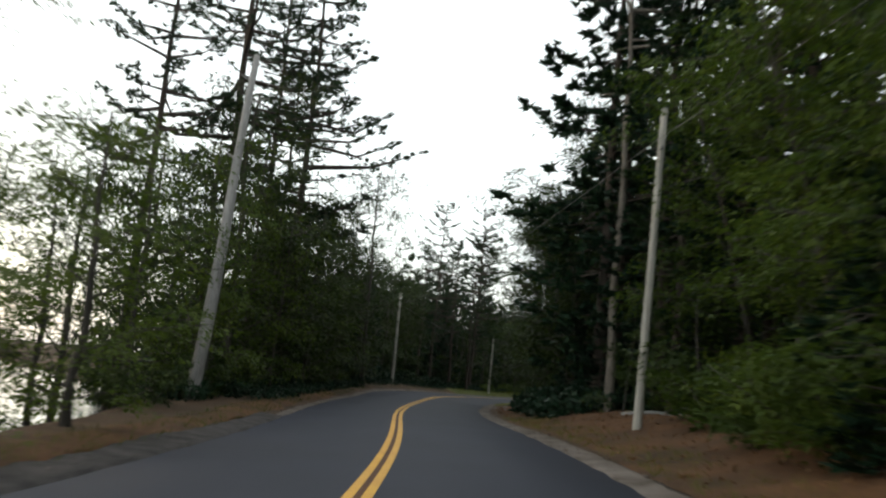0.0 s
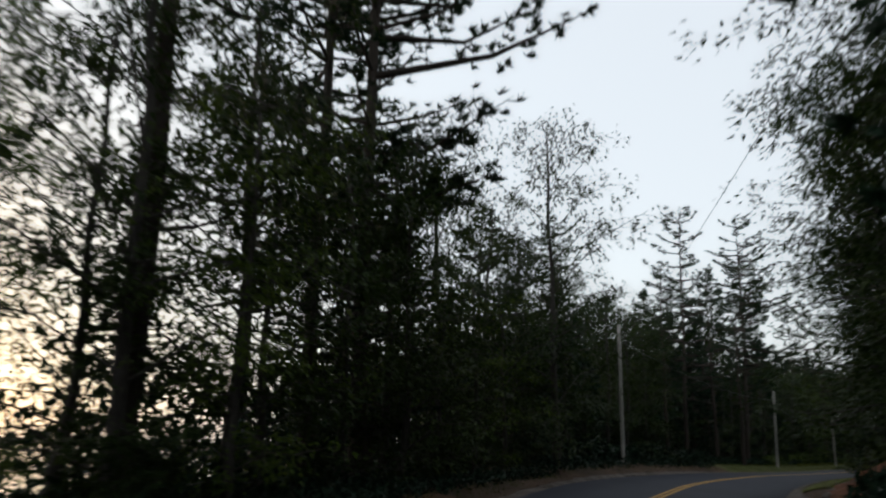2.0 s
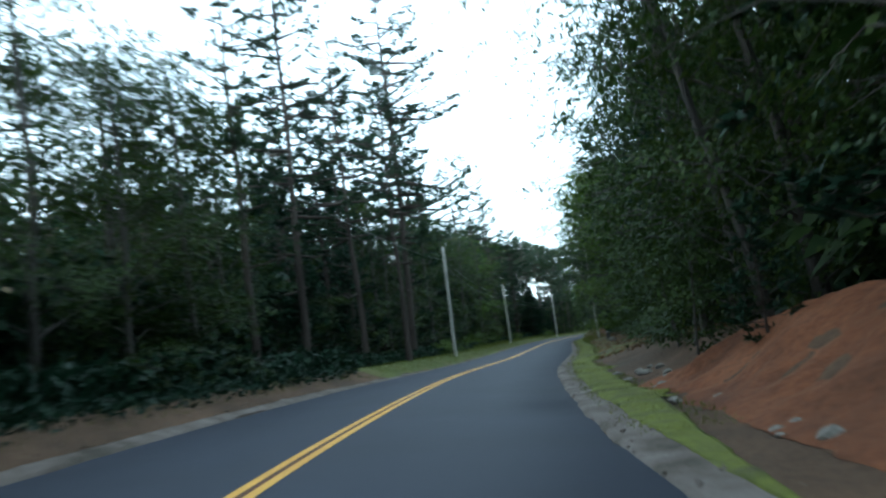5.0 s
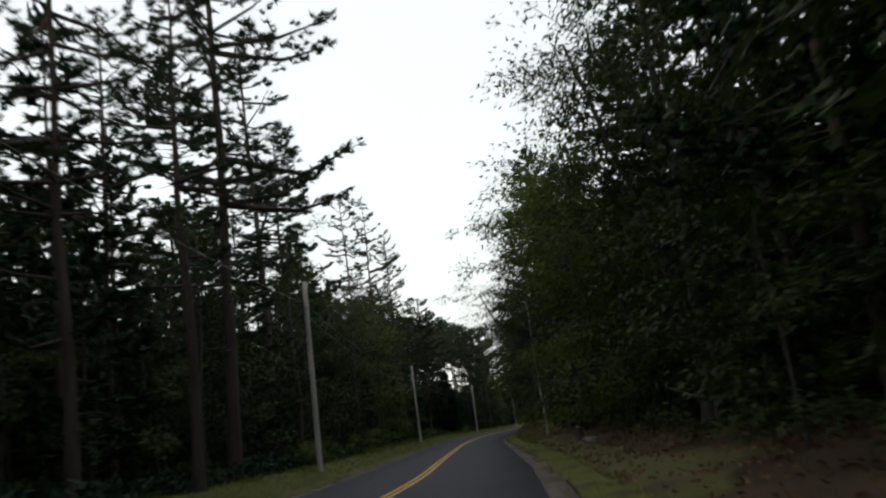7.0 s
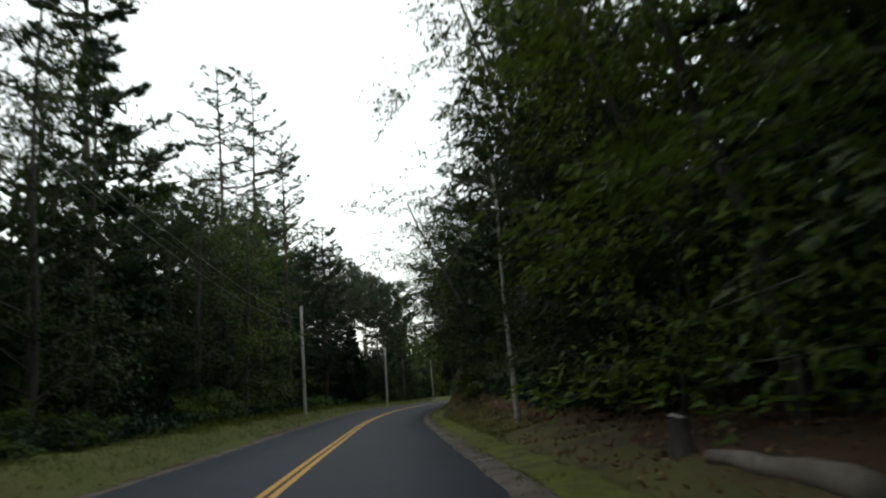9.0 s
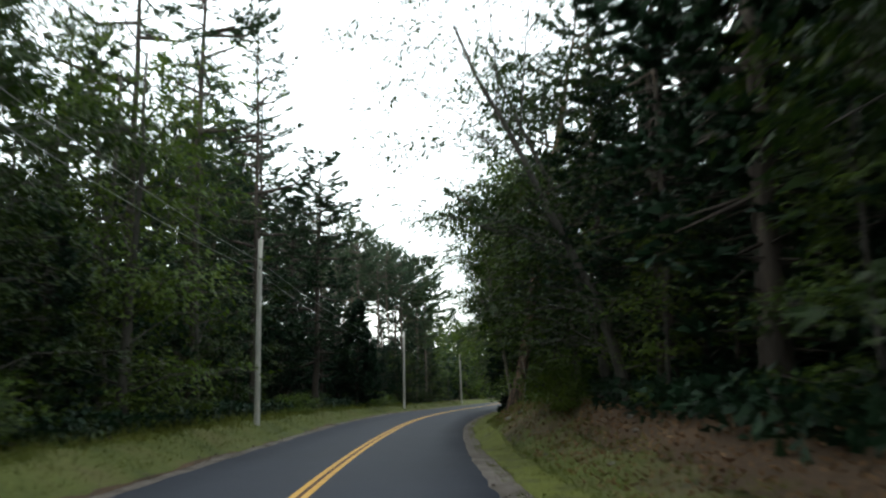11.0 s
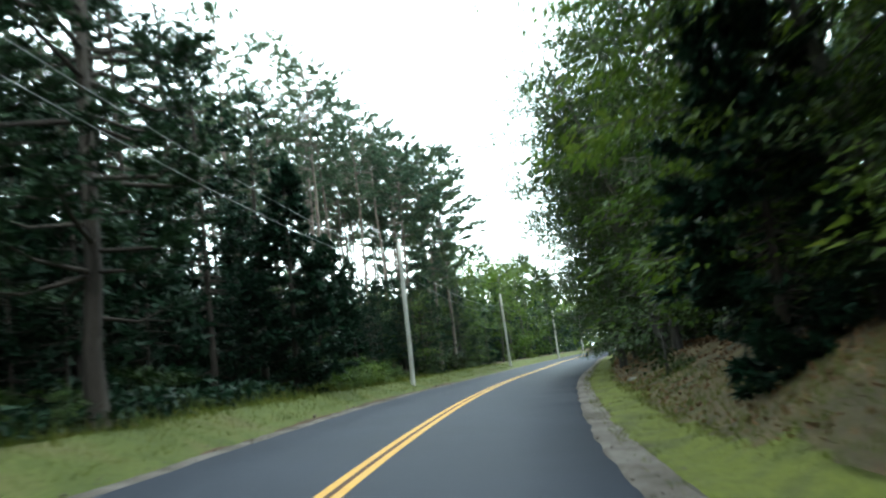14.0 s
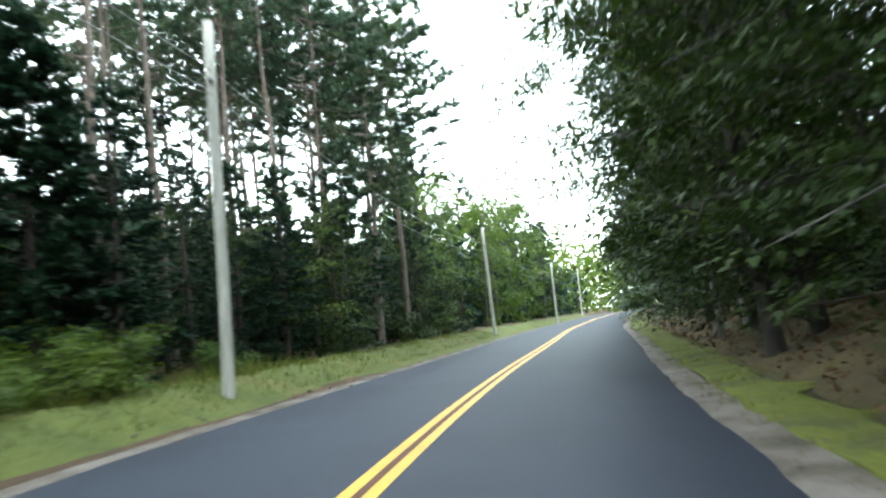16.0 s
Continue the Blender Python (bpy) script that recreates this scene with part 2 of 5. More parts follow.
def ground_z(x, y):
    """Height of the ground."""
    x, y = np.asarray(x, float), np.asarray(y, float)
    n = (x - line_x(y)) / np.sqrt(1 + np.interp(y, _gy, _gs) ** 2)
    base = road_z(y) - bank(y) * np.clip(n, -3.8, 3.8)
    rb = np.interp(y, [p[0] for p in RIGHT_BANK], [p[1] for p in RIGHT_BANK])
    toe = np.interp(y, [40, 52, 84, 95, 146, 153, 164, 172], [4.2, 5.0, 5.0, 4.2, 4.2, 3.5, 3.5, 4.2])
    wide = np.interp(y, [40, 55, 80, 95, 135, 152, 164, 172, 180], [4.0, 3.2, 3.2, 4.0, 4.0, 2.4, 2.4, 3.4, 4.0])
    right = rb * smooth(toe, toe + wide, n) + 0.035 * np.clip(n - 9, 0, 60)
    shore = 1.4 * np.clip(-n - 20, 0, 300)
    lake = 1 - smooth(62 + shore, 92 + shore, y)
    rise = np.interp(y, [40, 60, 72, 110, 156, 195, 225, 300], [0.28, 0.42, 0.5, 0.45, 0.5, 0.36, 0.4, 0.3])
    left = rise * smooth(3.4, 5.0, -n) * (1 - 0.6 * lake * (y < 55)) - lake * 4.2 * smooth(np.interp(y, [12, 26], [5.3, 6.8]), np.interp(y, [12, 26], [11.5, 14.5]), -n) + (1 - lake) * 0.01 * np.clip(-n - 8, 0, 60)
    z = base + np.where(n > 0, right, left)
    z = z + 0.07 * wobble(x, y, 0.8) * smooth(4.2, 6.0, np.abs(n)) + 0.2 * wobble(x, y, 0.19, 1.0) * smooth(6, 12, np.abs(n))
    inside = 1 - smooth(3.2, 3.8, np.abs(n))
    return z - 0.07 * inside - 0.03 * (1 - inside) * (1 - smooth(3.8, 4.4, np.abs(n)))


# ---- mesh tools ----
def mesh_of(name, verts, faces, mat, smooth_faces=False):
    me = bpy.data.meshes.new(name)
    verts = np.asarray(verts, dtype=np.float32)
    faces = np.asarray(faces, dtype=np.int32)
    k = faces.shape[1]
    me.vertices.add(len(verts))
    me.vertices.foreach_set("co", verts.ravel())
    me.loops.add(faces.size)
    me.loops.foreach_set("vertex_index", faces.ravel())
    me.polygons.add(len(faces))
    me.polygons.foreach_set("loop_start", np.arange(len(faces), dtype=np.int32) * k)
    if smooth_faces:
        me.polygons.foreach_set("use_smooth", np.ones(len(faces), dtype=bool))
    me.update()
    me.validate()
    me.materials.append(mat)
    return me


def part(name, me, parent, label=""):
    ob = new(name, me)
    ob.parent = parent
    return tagged(ob, label) if label else ob


class Build:
    """Collects verts and quads."""

    def __init__(self):
        self.v, self.f, self.n = [], [], 0

    def add(self, v, f):
        self.v.append(np.asarray(v, float))
        self.f.append(np.asarray(f, int) + self.n)
        self.n += len(v)

    def tube(self, pts, radii, sides=6, close=True):
        pts = np.asarray(pts, float)
        radii = np.asarray(radii, float)
        k = len(pts)
        d = np.gradient(pts, axis=0)
        d /= np.linalg.norm(d, axis=1)[:, None] + 1e-9
        ref = np.where(np.abs(d[:, 2:3]) > 0.9, np.array([[1.0, 0, 0]]), np.array([[0, 0, 1.0]]))
        u = np.cross(d, ref)
        u /= np.linalg.norm(u, axis=1)[:, None] + 1e-9
        w = np.cross(d, u)
        a = np.arange(sides) * 2 * math.pi / sides
        ring = pts[:, None, :] + radii[:, None, None] * (np.cos(a)[None, :, None] * u[:, None, :] + np.sin(a)[None, :, None] * w[:, None, :])
        i = np.arange(k - 1)[:, None] * sides
        j = np.arange(sides)[None, :]
        f = np.stack([i + j, i + (j + 1) % sides, i + sides + (j + 1) % sides, i + sides + j], -1).reshape(-1, 4)
        v = ring.reshape(-1, 3)
        if close and sides == 6:
            b = (k - 1) * sides
            f = np.vstack([f, [[b, b + 1, b + 2, b + 3], [b, b + 3, b + 4, b + 5]]])
        self.add(v, f)

    def mesh(self, name, mat, smooth_faces=False):
        return mesh_of(name, np.vstack(self.v), np.vstack(self.f), mat, smooth_faces)


def box(bd, lo, hi):
    (a, b, c), (d, e, g) = lo, hi
    bd.add([(a, b, c), (d, b, c), (d, e, c), (a, e, c), (a, b, g), (d, b, g), (d, e, g), (a, e, g)],
           [(0, 3, 2, 1), (4, 5, 6, 7), (0, 1, 5, 4), (1, 2, 6, 5), (2, 3, 7, 6), (3, 0, 4, 7)])


def blades(rng, centre, axis, length, width):
    """Pointed leaf blades. centre, axis: (k, 3)."""
    k = len(centre)
    axis = axis / (np.linalg.norm(axis, axis=1)[:, None] + 1e-9)
    r = rng.normal(size=(k, 3))
    across = np.cross(axis, r)
    across /= np.linalg.norm(across, axis=1)[:, None] + 1e-9
    length, width = np.broadcast_to(length, (k,))[:, None], np.broadcast_to(width, (k,))[:, None]
    v = np.stack([centre - across * width / 2, centre + across * width / 2, centre + axis * length], 1).reshape(-1, 3)
    f = np.arange(3 * k).reshape(-1, 3)
    return v, f


# ---- kinds of trees: each gives a trunk mesh, a branch mesh and a crown mesh ----
def joined(name, leaves, mat):
    lv, lf, n = [], [], 0
    for v, f in leaves:
        lv.append(v)
        lf.append(f + n)
        n += len(v)
    return mesh_of(name, np.vstack(lv), np.vstack(lf), mat)


def flat_leaves(rng, centre, axis, normal, length, width):
    """Pointed leaves that lie in a plane. centre, axis, normal: (k, 3)."""
    across = np.cross(normal, axis)
    across /= np.linalg.norm(across, axis=1)[:, None] + 1e-9
    axis = axis / (np.linalg.norm(axis, axis=1)[:, None] + 1e-9)
    length, width = np.broadcast_to(length, (len(centre),))[:, None], np.broadcast_to(width, (len(centre),))[:, None]
    v = np.stack([centre - across * width / 2, centre + across * width / 2, centre + axis * length], 1).reshape(-1, 3)
    return v, np.arange(3 * len(centre)).reshape(-1, 3)


def white_pine_meshes(seed, h, base, spread, tufts, per, blade, mat_bark, mat_leaf, radius, bare=0.35, thin=0.2, gap=1.15, lopsided=0.5, sides=6, flare=1.3):
    """An old white pine: few long level limbs in uneven tiers, each with flat pads of needles towards its tip, and a blunt top."""
    rng = np.random.default_rng(seed)
    tb, bb, leaves = Build(), Build(), []
    zs = np.linspace(0, h, 11)
    bend = np.cumsum(rng.normal(0, 0.06, (11, 2)), 0) * (h / 20)
    spine = np.column_stack([bend - bend[0], zs])
    rr = radius * (1 - 0.84 * (zs / h) ** 1.1)
    rr[0] *= flare
    tb.tube(spine, rr, sides)
    at = lambda z: np.array([np.interp(z, zs, spine[:, 0]), np.interp(z, zs, spine[:, 1]), z])
    z = base * (1 - bare)
    while z < h - 0.2:
        u = np.clip((z - base) / (h - base), 0, 1)
        dead = z < base
        full = (1 - u * 0.93) ** 0.5 * min(1, 0.55 + u * 1.6)
        lean_to = rng.uniform(0, 2 * math.pi)
        for i in range(rng.integers(3, 6) if not dead else rng.integers(1, 3)):
            a = i * 2.4 + rng.normal(0, 0.5) + lean_to
            L = spread * (full * rng.uniform(0.45, 1.2) * (1 + lopsided * 0.5 * math.cos(a - lean_to)) + 0.08)
            if dead:
                L = spread * rng.uniform(0.15, 0.6)
            rise = rng.normal(0.02 + 0.4 * u ** 2, 0.1)
            p0 = at(min(h, z + rng.uniform(-0.2, 0.2)))
            d = np.array([math.cos(a), math.sin(a), rise])
            mid = p0 + d * L * 0.55 + np.array([0, 0, rng.normal(-0.04, 0.04) * L])
            tip = p0 + d * L + np.array([0, 0, 0.1 * L])
            bb.tube([p0, mid, tip], [0.018 * L + 0.02, 0.012 * L + 0.008, 0.006], 4, False)
            if dead:
                continue
            k = max(3, int(tufts * L / spread * rng.uniform(0.8, 1.25)))
            q = rng.uniform(0.3, 1.0, k) ** 0.75
            c = np.where(q[:, None] < 0.55, p0 + (mid - p0) * q[:, None] / 0.55, mid + (tip - mid) * (q[:, None] - 0.55) / 0.45)
            side_v = np.array([-d[1], d[0], 0])
            c = c + side_v * (rng.uniform(-1, 1, k) * (0.42 * L * (1.1 - q) + 0.1))[:, None]
            c[:, 2] += rng.normal(0.03, 0.05, k)
            cc = np.repeat(c, per, 0)
            ang = a + rng.normal(0, 1.0, k * per)
            ax = np.column_stack([np.cos(ang), np.sin(ang), rng.normal(0.28, 0.32, k * per)])
            leaves.append(blades(rng, cc, ax, rng.uniform(0.6, 1.2, k * per) * blade, blade * thin))
        z += gap * rng.uniform(0.6, 1.4) * (1.25 - 0.6 * u)
    ax = rng.normal(0, 0.6, (30, 3)) + np.array([0, 0, 0.8])
    leaves.append(blades(rng, at(h) + rng.normal(0, 0.16, (30, 3)), ax, blade, blade * thin))
    return tb.mesh("trunk", mat_bark, True), bb.mesh("branching", mat_bark), joined("crown", leaves, mat_leaf)


def pine_meshes(seed, h, base, spread, whorl, tufts, blade, mat_bark, mat_leaf, radius, bare=0.0, flat=0.55, up=0.15, profile=0.7, top_full=False, per=6, thin=0.2):
    rng = np.random.default_rng(seed)
    tb, bb, leaves = Build(), Build(), []
    zs = np.linspace(0, h, 9)
    bend = np.cumsum(rng.normal(0, 0.05, (9, 2)), 0) * (h / 20)
    spine = np.column_stack([bend - bend[0], zs])
    rr = radius * (1 - 0.86 * (zs / h) ** 0.9)
    rr[0] *= 1.25
    tb.tube(spine, rr, 6)
    at = lambda z: np.array([np.interp(z, zs, spine[:, 0]), np.interp(z, zs, spine[:, 1]), z])
    z = base * (1 - bare)
    while z < h - 0.25:
        u = np.clip((z - base) / (h - base), 0, 1)
        dead = z < base
        full = (math.sin(math.pi * min(1, u * 0.9 + 0.1)) ** 0.6) if top_full else ((1 - u) ** profile * min(1, 0.45 + u * 2.2))
        for _ in range(rng.integers(4, 7) if not dead else rng.integers(1, 4)):
            L = spread * full * rng.uniform(0.55, 1.15) + 0.25
            if dead:
                L = spread * rng.uniform(0.2, 0.55)
            a = rng.uniform(0, 2 * math.pi)
            rise = rng.normal(up + 0.5 * u * u, 0.12)
            p0 = at(z + rng.uniform(-0.2, 0.2))
            d = np.array([math.cos(a), math.sin(a), rise])
            tip = p0 + d * L
            mid = p0 + d * L * 0.55 + np.array([0, 0, -0.05 * L + rng.normal(0, 0.03 * L)])
            tip[2] += 0.06 * L
            bb.tube([p0, mid, tip], [0.022 * L / 2 + 0.012, 0.014, 0.006], 3, False)
            if dead:
                continue
            k = max(2, int(tufts * L / spread * rng.uniform(0.7, 1.3)))
            s = rng.uniform(0.3, 1.0, k) ** 0.7
            c = np.where(s[:, None] < 0.55, p0 + (mid - p0) * s[:, None] / 0.55, mid + (tip - mid) * (s[:, None] - 0.55) / 0.45)
            side_v = np.array([-d[1], d[0], 0])
            c = c + side_v * rng.normal(0, 0.13 * L + 0.05, k)[:, None] * (1.15 - s)[:, None] + rng.normal(0, 0.05, (k, 3))
            cc = np.repeat(c, per, 0)
            ax = d * 0.8 + rng.normal(0, 0.75, (k * per, 3)) * np.array([1, 1, flat]) + np.array([0, 0, 0.12])
            leaves.append(blades(rng, cc, ax, rng.uniform(0.6, 1.2, k * per) * blade, blade * thin))
        z += whorl * rng.uniform(0.75, 1.25) * (1.3 - 0.5 * u)
    top = at(h)
    ax = rng.normal(0, 0.5, (24, 3)) + np.array([0, 0, 1.0])
    leaves.append(blades(rng, top + rng.normal(0, 0.15, (24, 3)), ax, blade * 1.2, blade * thin))
    return tb.mesh("trunk", mat_bark, True), bb.mesh("branching", mat_bark), joined("crown", leaves, mat_leaf)


def broad_meshes(seed, h, base, spread, clusters, per, leaf, mat_bark, mat_leaf, radius, lean=0.0, stems=1, twigs=True, fill=0, flat=0.16, size=0.13, droop=0.35):
    """A broad-leaved tree: limbs that carry flat sprays of leaves in layers, thick with leaves inside."""
    rng = np.random.default_rng(seed)
    tb, bb = Build(), Build()
    cl, out, inner = [], [], []
    for stem in range(stems):
        zs = np.linspace(0, h * rng.uniform(0.82, 0.9), 8)
        off = rng.uniform(-0.35, 0.35, 2) * (stems > 1)
        bend = np.cumsum(rng.normal(0, 0.09, (8, 2)), 0) * (h / 14)
        spine = np.column_stack([bend - bend[0] + off + np.outer(zs / h, rng.normal(0, 0.9 if stems > 1 else 0.25, 2)), zs])
        spine[:, 0] += lean * (zs / h) ** 1.3
        rr = radius * (1 - 0.82 * zs / h)
        rr[0] *= 1.3
        tb.tube(spine, rr, 6)
        at = lambda z: np.array([np.interp(z, zs, spine[:, k]) for k in range(3)])
        limbs = max(5, int(clusters / stems / 9))
        for i in range(limbs):
            u = (i + rng.uniform(0, 1)) / limbs
            z = base + (zs[-1] - base) * u
            p0 = at(max(0.3, z - 0.12 * h * rng.uniform(0.3, 1)))
            full = math.sin(math.pi * (0.22 + 0.7 * u)) ** 0.7
            L = spread * full * rng.uniform(0.5, 1.2)
            a = i * 2.4 + rng.normal(0, 0.4)
            d = np.array([math.cos(a), math.sin(a), rng.uniform(0.1, 0.5) + 0.75 * u * u])
            q1 = p0 + d * L * 0.5 + np.array([0, 0, 0.08 * L])
            q2 = p0 + d * L + np.array([0, 0, -0.08 * L])
            bb.tube([p0, q1, q2], [radius * 0.24 * (1 - 0.6 * u), radius * 0.11, 0.01], 4, False)
            for j in range(9):
                s = rng.uniform(0.3, 1.05)
                c = (p0 + (q1 - p0) * s * 2 if s < 0.5 else q1 + (q2 - q1) * (s - 0.5) * 2)
                e = c + np.clip(rng.normal(0, 0.13, 3), -0.24, 0.24) * spread * np.array([1, 1, 0.6])
                if twigs and j % 2 == 0:
                    bb.tube([c, e], [0.02, 0.006], 3, False)
                cl.append(e)
                out.append(d)
                if s < 0.66:
                    inner.append(c)
    cl, out = np.array(cl), np.array(out)
    k = len(cl)
    out[:, 2] = 0
    out /= np.linalg.norm(out, axis=1)[:, None] + 1e-9
    up = np.array([0, 0, 1.0]) + out * droop + rng.normal(0, 0.2, (k, 3))
    up /= np.linalg.norm(up, axis=1)[:, None]
    e1 = out - up * (out * up).sum(1)[:, None]
    e1 /= np.linalg.norm(e1, axis=1)[:, None] + 1e-9
    e2 = np.cross(up, e1)
    rad = rng.uniform(0.55, 1.35, k) * spread * size + 0.12
    idx = np.repeat(np.arange(k), rng.integers(int(per * 0.5), int(per * 1.5) + 1, k))
    m = len(idx)
    th, r = rng.uniform(0, 2 * math.pi, m), np.sqrt(rng.uniform(0, 1, m)) * rad[idx]
    radial = e1[idx] * np.cos(th)[:, None] + e2[idx] * np.sin(th)[:, None]
    c = cl[idx] + radial * (r * np.where(np.cos(th) > 0, 1.35, 0.9))[:, None] + up[idx] * (rng.normal(0, flat, m) * rad[idx])[:, None]
    ax = radial * 0.5 + e1[idx] * 0.7 + rng.normal(0, 0.35, (m, 3)) + np.array([0, 0, -0.22])
    no = up[idx] + rng.normal(0, 0.35, (m, 3))
    sets = [flat_leaves(rng, c, ax, no, rng.uniform(0.65, 1.25, m) * leaf * 1.15, leaf * 0.62)]
    if fill:
        inner = np.array(inner)
        i = np.repeat(np.arange(len(inner)), fill + fill // 2)
        c = inner[i] + np.clip(rng.normal(0, 0.1, (len(i), 3)), -0.18, 0.18) * spread * np.array([1, 1, 0.7])
        no = rng.normal(0, 0.6, (len(i), 3)) + np.array([0, 0, 0.6])
        sets.append(flat_leaves(rng, c, rng.normal(0, 1, (len(i), 3)), no, rng.uniform(0.15, 0.22, len(i)), 0.13))
    return tb.mesh("trunk", mat_bark, True), bb.mesh("branching", mat_bark), joined("crown", sets, mat_leaf)


def tree_of(name, meshes, label, category="tree"):
    ob = new(name)
    ob.empty_display_size = 0.3
    for nm, me in zip(("trunk", "branching", "crown"), meshes):
        p = part(nm, me, ob)
        if nm == "branching":
            tagged(p, kind="stuff")
    return tagged(ob, label, category)


KINDS = {}


def kind(key, name, label, variants, height):
    KINDS[key] = (name, label, variants, height, [])


WP = "tall white pine with a dark trunk and layered needle sprays"
kind("pine", "white_pine", WP, [white_pine_meshes(11 + i, 20, 6.5, 4.1, 20, 13, 0.35, PINE_BARK, PINE_LEAF, 0.23, 0.45) for i in range(5)], 20)
kind("thick_pine", "white_pine", "white pine thick with dark needle sprays", [white_pine_meshes(21 + i, 20, 3.5, 4.2, 20, 15, 0.4, PINE_BARK, PINE_LEAF, 0.24, 0.2, 0.26, 0.8, 0.3) for i in range(3)], 20)
kind("lake_pine", "white_pine", "tall lakeside white pine with soft layered needle pads", [white_pine_meshes(401 + i, 20, 5.5, 4.3, 28, 20, 0.28, PINE_BARK, PINE_LEAF, 0.23, 0.35, 0.2, 0.95, 0.5) for i in range(2)], 20)
kind("limby_pine", "white_pine", "old lakeside pine with long bare crooked limbs", [white_pine_meshes(27 + i, 20, 9.5, 4.6, 15, 13, 0.34, PINE_BARK, PINE_LEAF, 0.26, 0.75, 0.2, 0.8, 0.8) for i in range(2)], 20)
kind("pine_far", "white_pine", WP, [pine_meshes(31 + i, 20, 4.0, 3.9, 1.15, 8, 0.75, PINE_BARK, PINE_LEAF, 0.24, 0.2, per=7, thin=0.4) for i in range(3)], 20)
kind("redpine", "red_pine", "slender red pine with a bare greyish trunk and a high crown",
     [pine_meshes(51 + i, 18, 11.2, 2.4, 0.66, 10, 0.34, RED_BARK, HAZY_RED_LEAF, 0.14, 0.6, 0.6, 0.25, 0.6, True, 9, 0.28) for i in range(4)], 18)
kind("edge_redpine", "red_pine", "red pine at the edge of the stand, its crown reaching low",
     [pine_meshes(56 + i, 18, 7.0, 2.8, 0.55, 13, 0.38, RED_BARK, HAZY_RED_LEAF, 0.14, 0.5, 0.6, 0.15, 0.6, True, 12, 0.28) for i in range(2)], 18)
kind("barepine", "white_pine", "tall pine with a long bare greyish trunk", [white_pine_meshes(41, 20, 12.5, 3.4, 15, 15, 0.36, POLE_BARK, PINE_LEAF, 0.17, 0.1)], 20)
kind("spruce", "spruce_tree", "dense dark conical spruce with drooping branches",
     [pine_meshes(71 + i, 13, 0.6, 2.8, 0.5, 9, 0.44, PINE_BARK, SPRUCE_LEAF, 0.17, 0.0, 0.5, -0.12, 0.8, per=9, thin=0.36) for i in range(3)], 13)
kind("thick_spruce", "spruce_tree", "dense dark conical spruce with branches to the ground", [pine_meshes(81, 13, 0.2, 3.0, 0.32, 16, 0.42, PINE_BARK, SPRUCE_LEAF, 0.17, 0.0, 0.6, -0.12, 0.75, per=15, thin=0.46)], 13)
kind("hemlock", "hemlock_tree", "tall dark hemlock with drooping sprays to the ground",
     [pine_meshes(91 + i, 19, 1.4, 4.2, 0.62, 12, 0.42, PINE_BARK, SPRUCE_LEAF, 0.26, 0.0, 0.35, -0.08, 0.5, per=6, thin=0.5) for i in range(3)], 19)
kind("near_hemlock", "hemlock_tree", "dark hemlock with fine drooping sprays above bare stems",
     [pine_meshes(96 + i, 17, 2.6, 4.0, 0.55, 15, 0.27, PINE_BARK, SPRUCE_LEAF, 0.2, 0.0, 0.3, -0.16, 0.5, per=9, thin=0.42) for i in range(2)], 17)
BL = "broad-leaved tree with a full green crown beside the road"
kind("broad", "broadleaf_tree", BL, [broad_meshes(111 + i, 18, 2.0, 4.9, 315, 20, 0.185, GREY_BARK, BROAD_LEAF, 0.2, fill=5, size=0.11) for i in range(4)], 18)
kind("high_leaner", "broadleaf_tree", "leafy roadside tree with a bare pale stem below", [broad_meshes(301 + i, 16, 5.0, 4.6, 342, 26, 0.158, POLE_BARK, BROAD_LEAF, 0.15, lean=3.0, fill=9, size=0.105) for i in range(2)], 16)
LEAN = "leafy tree whose crown hangs out over the road edge"
kind("leaner", "broadleaf_tree", LEAN, [broad_meshes(261 + i, 16, 1.6, 4.6, 360, 30, 0.152, GREY_BARK, BROAD_LEAF, 0.17, lean=3.2, fill=9, size=0.105) for i in range(4)], 16)
kind("lacy_leaner", "oak_tree", LEAN, [broad_meshes(271 + i, 14, 2.0, 4.4, 270, 26, 0.14, GREY_BARK, BROAD_LEAF, 0.13, lean=4.0, fill=1, size=0.1) for i in range(3)], 14)
kind("bright_leaner", "maple_tree", "maple with light yellow-green leaves hanging toward the road", [broad_meshes(281 + i, 12, 1.4, 3.9, 252, 28, 0.16, GREY_BARK, BRIGHT_LEAF, 0.13, lean=3.2, fill=4) for i in range(2)], 12)
kind("lacy", "oak_tree", "thin-leaved tree with sky showing between its branches", [broad_meshes(121 + i, 14, 2.2, 4.2, 252, 24, 0.175, GREY_BARK, BROAD_LEAF, 0.17, size=0.08, flat=0.45) for i in range(3)], 14)
kind("broad_far", "broadleaf_tree", BL, [broad_meshes(131 + i, 15, 1.5, 4.4, 110, 16, 0.5, GREY_BARK, BROAD_LEAF, 0.2, twigs=False, fill=3) for i in range(3)], 15)
kind("bright", "maple_tree", "light green maple with open leafy branches", [broad_meshes(151 + i, 12, 1.0, 3.6, 216, 18, 0.17, GREY_BARK, BRIGHT_LEAF, 0.14, fill=3) for i in range(3)], 12)
kind("bright_far", "maple_tree", "light green maple far along the road", [broad_meshes(161 + i, 12, 0.8, 3.8, 126, 15, 0.36, GREY_BARK, BRIGHT_LEAF, 0.14, twigs=False, fill=2) for i in range(3)], 12)
kind("sapling", "sapling", "young leafy sapling in the undergrowth", [broad_meshes(171 + i, 5, 0.4, 1.8, 72, 18, 0.15, GREY_BARK, BROAD_LEAF, 0.045, twigs=False, fill=2, size=0.16) for i in range(3)], 5)
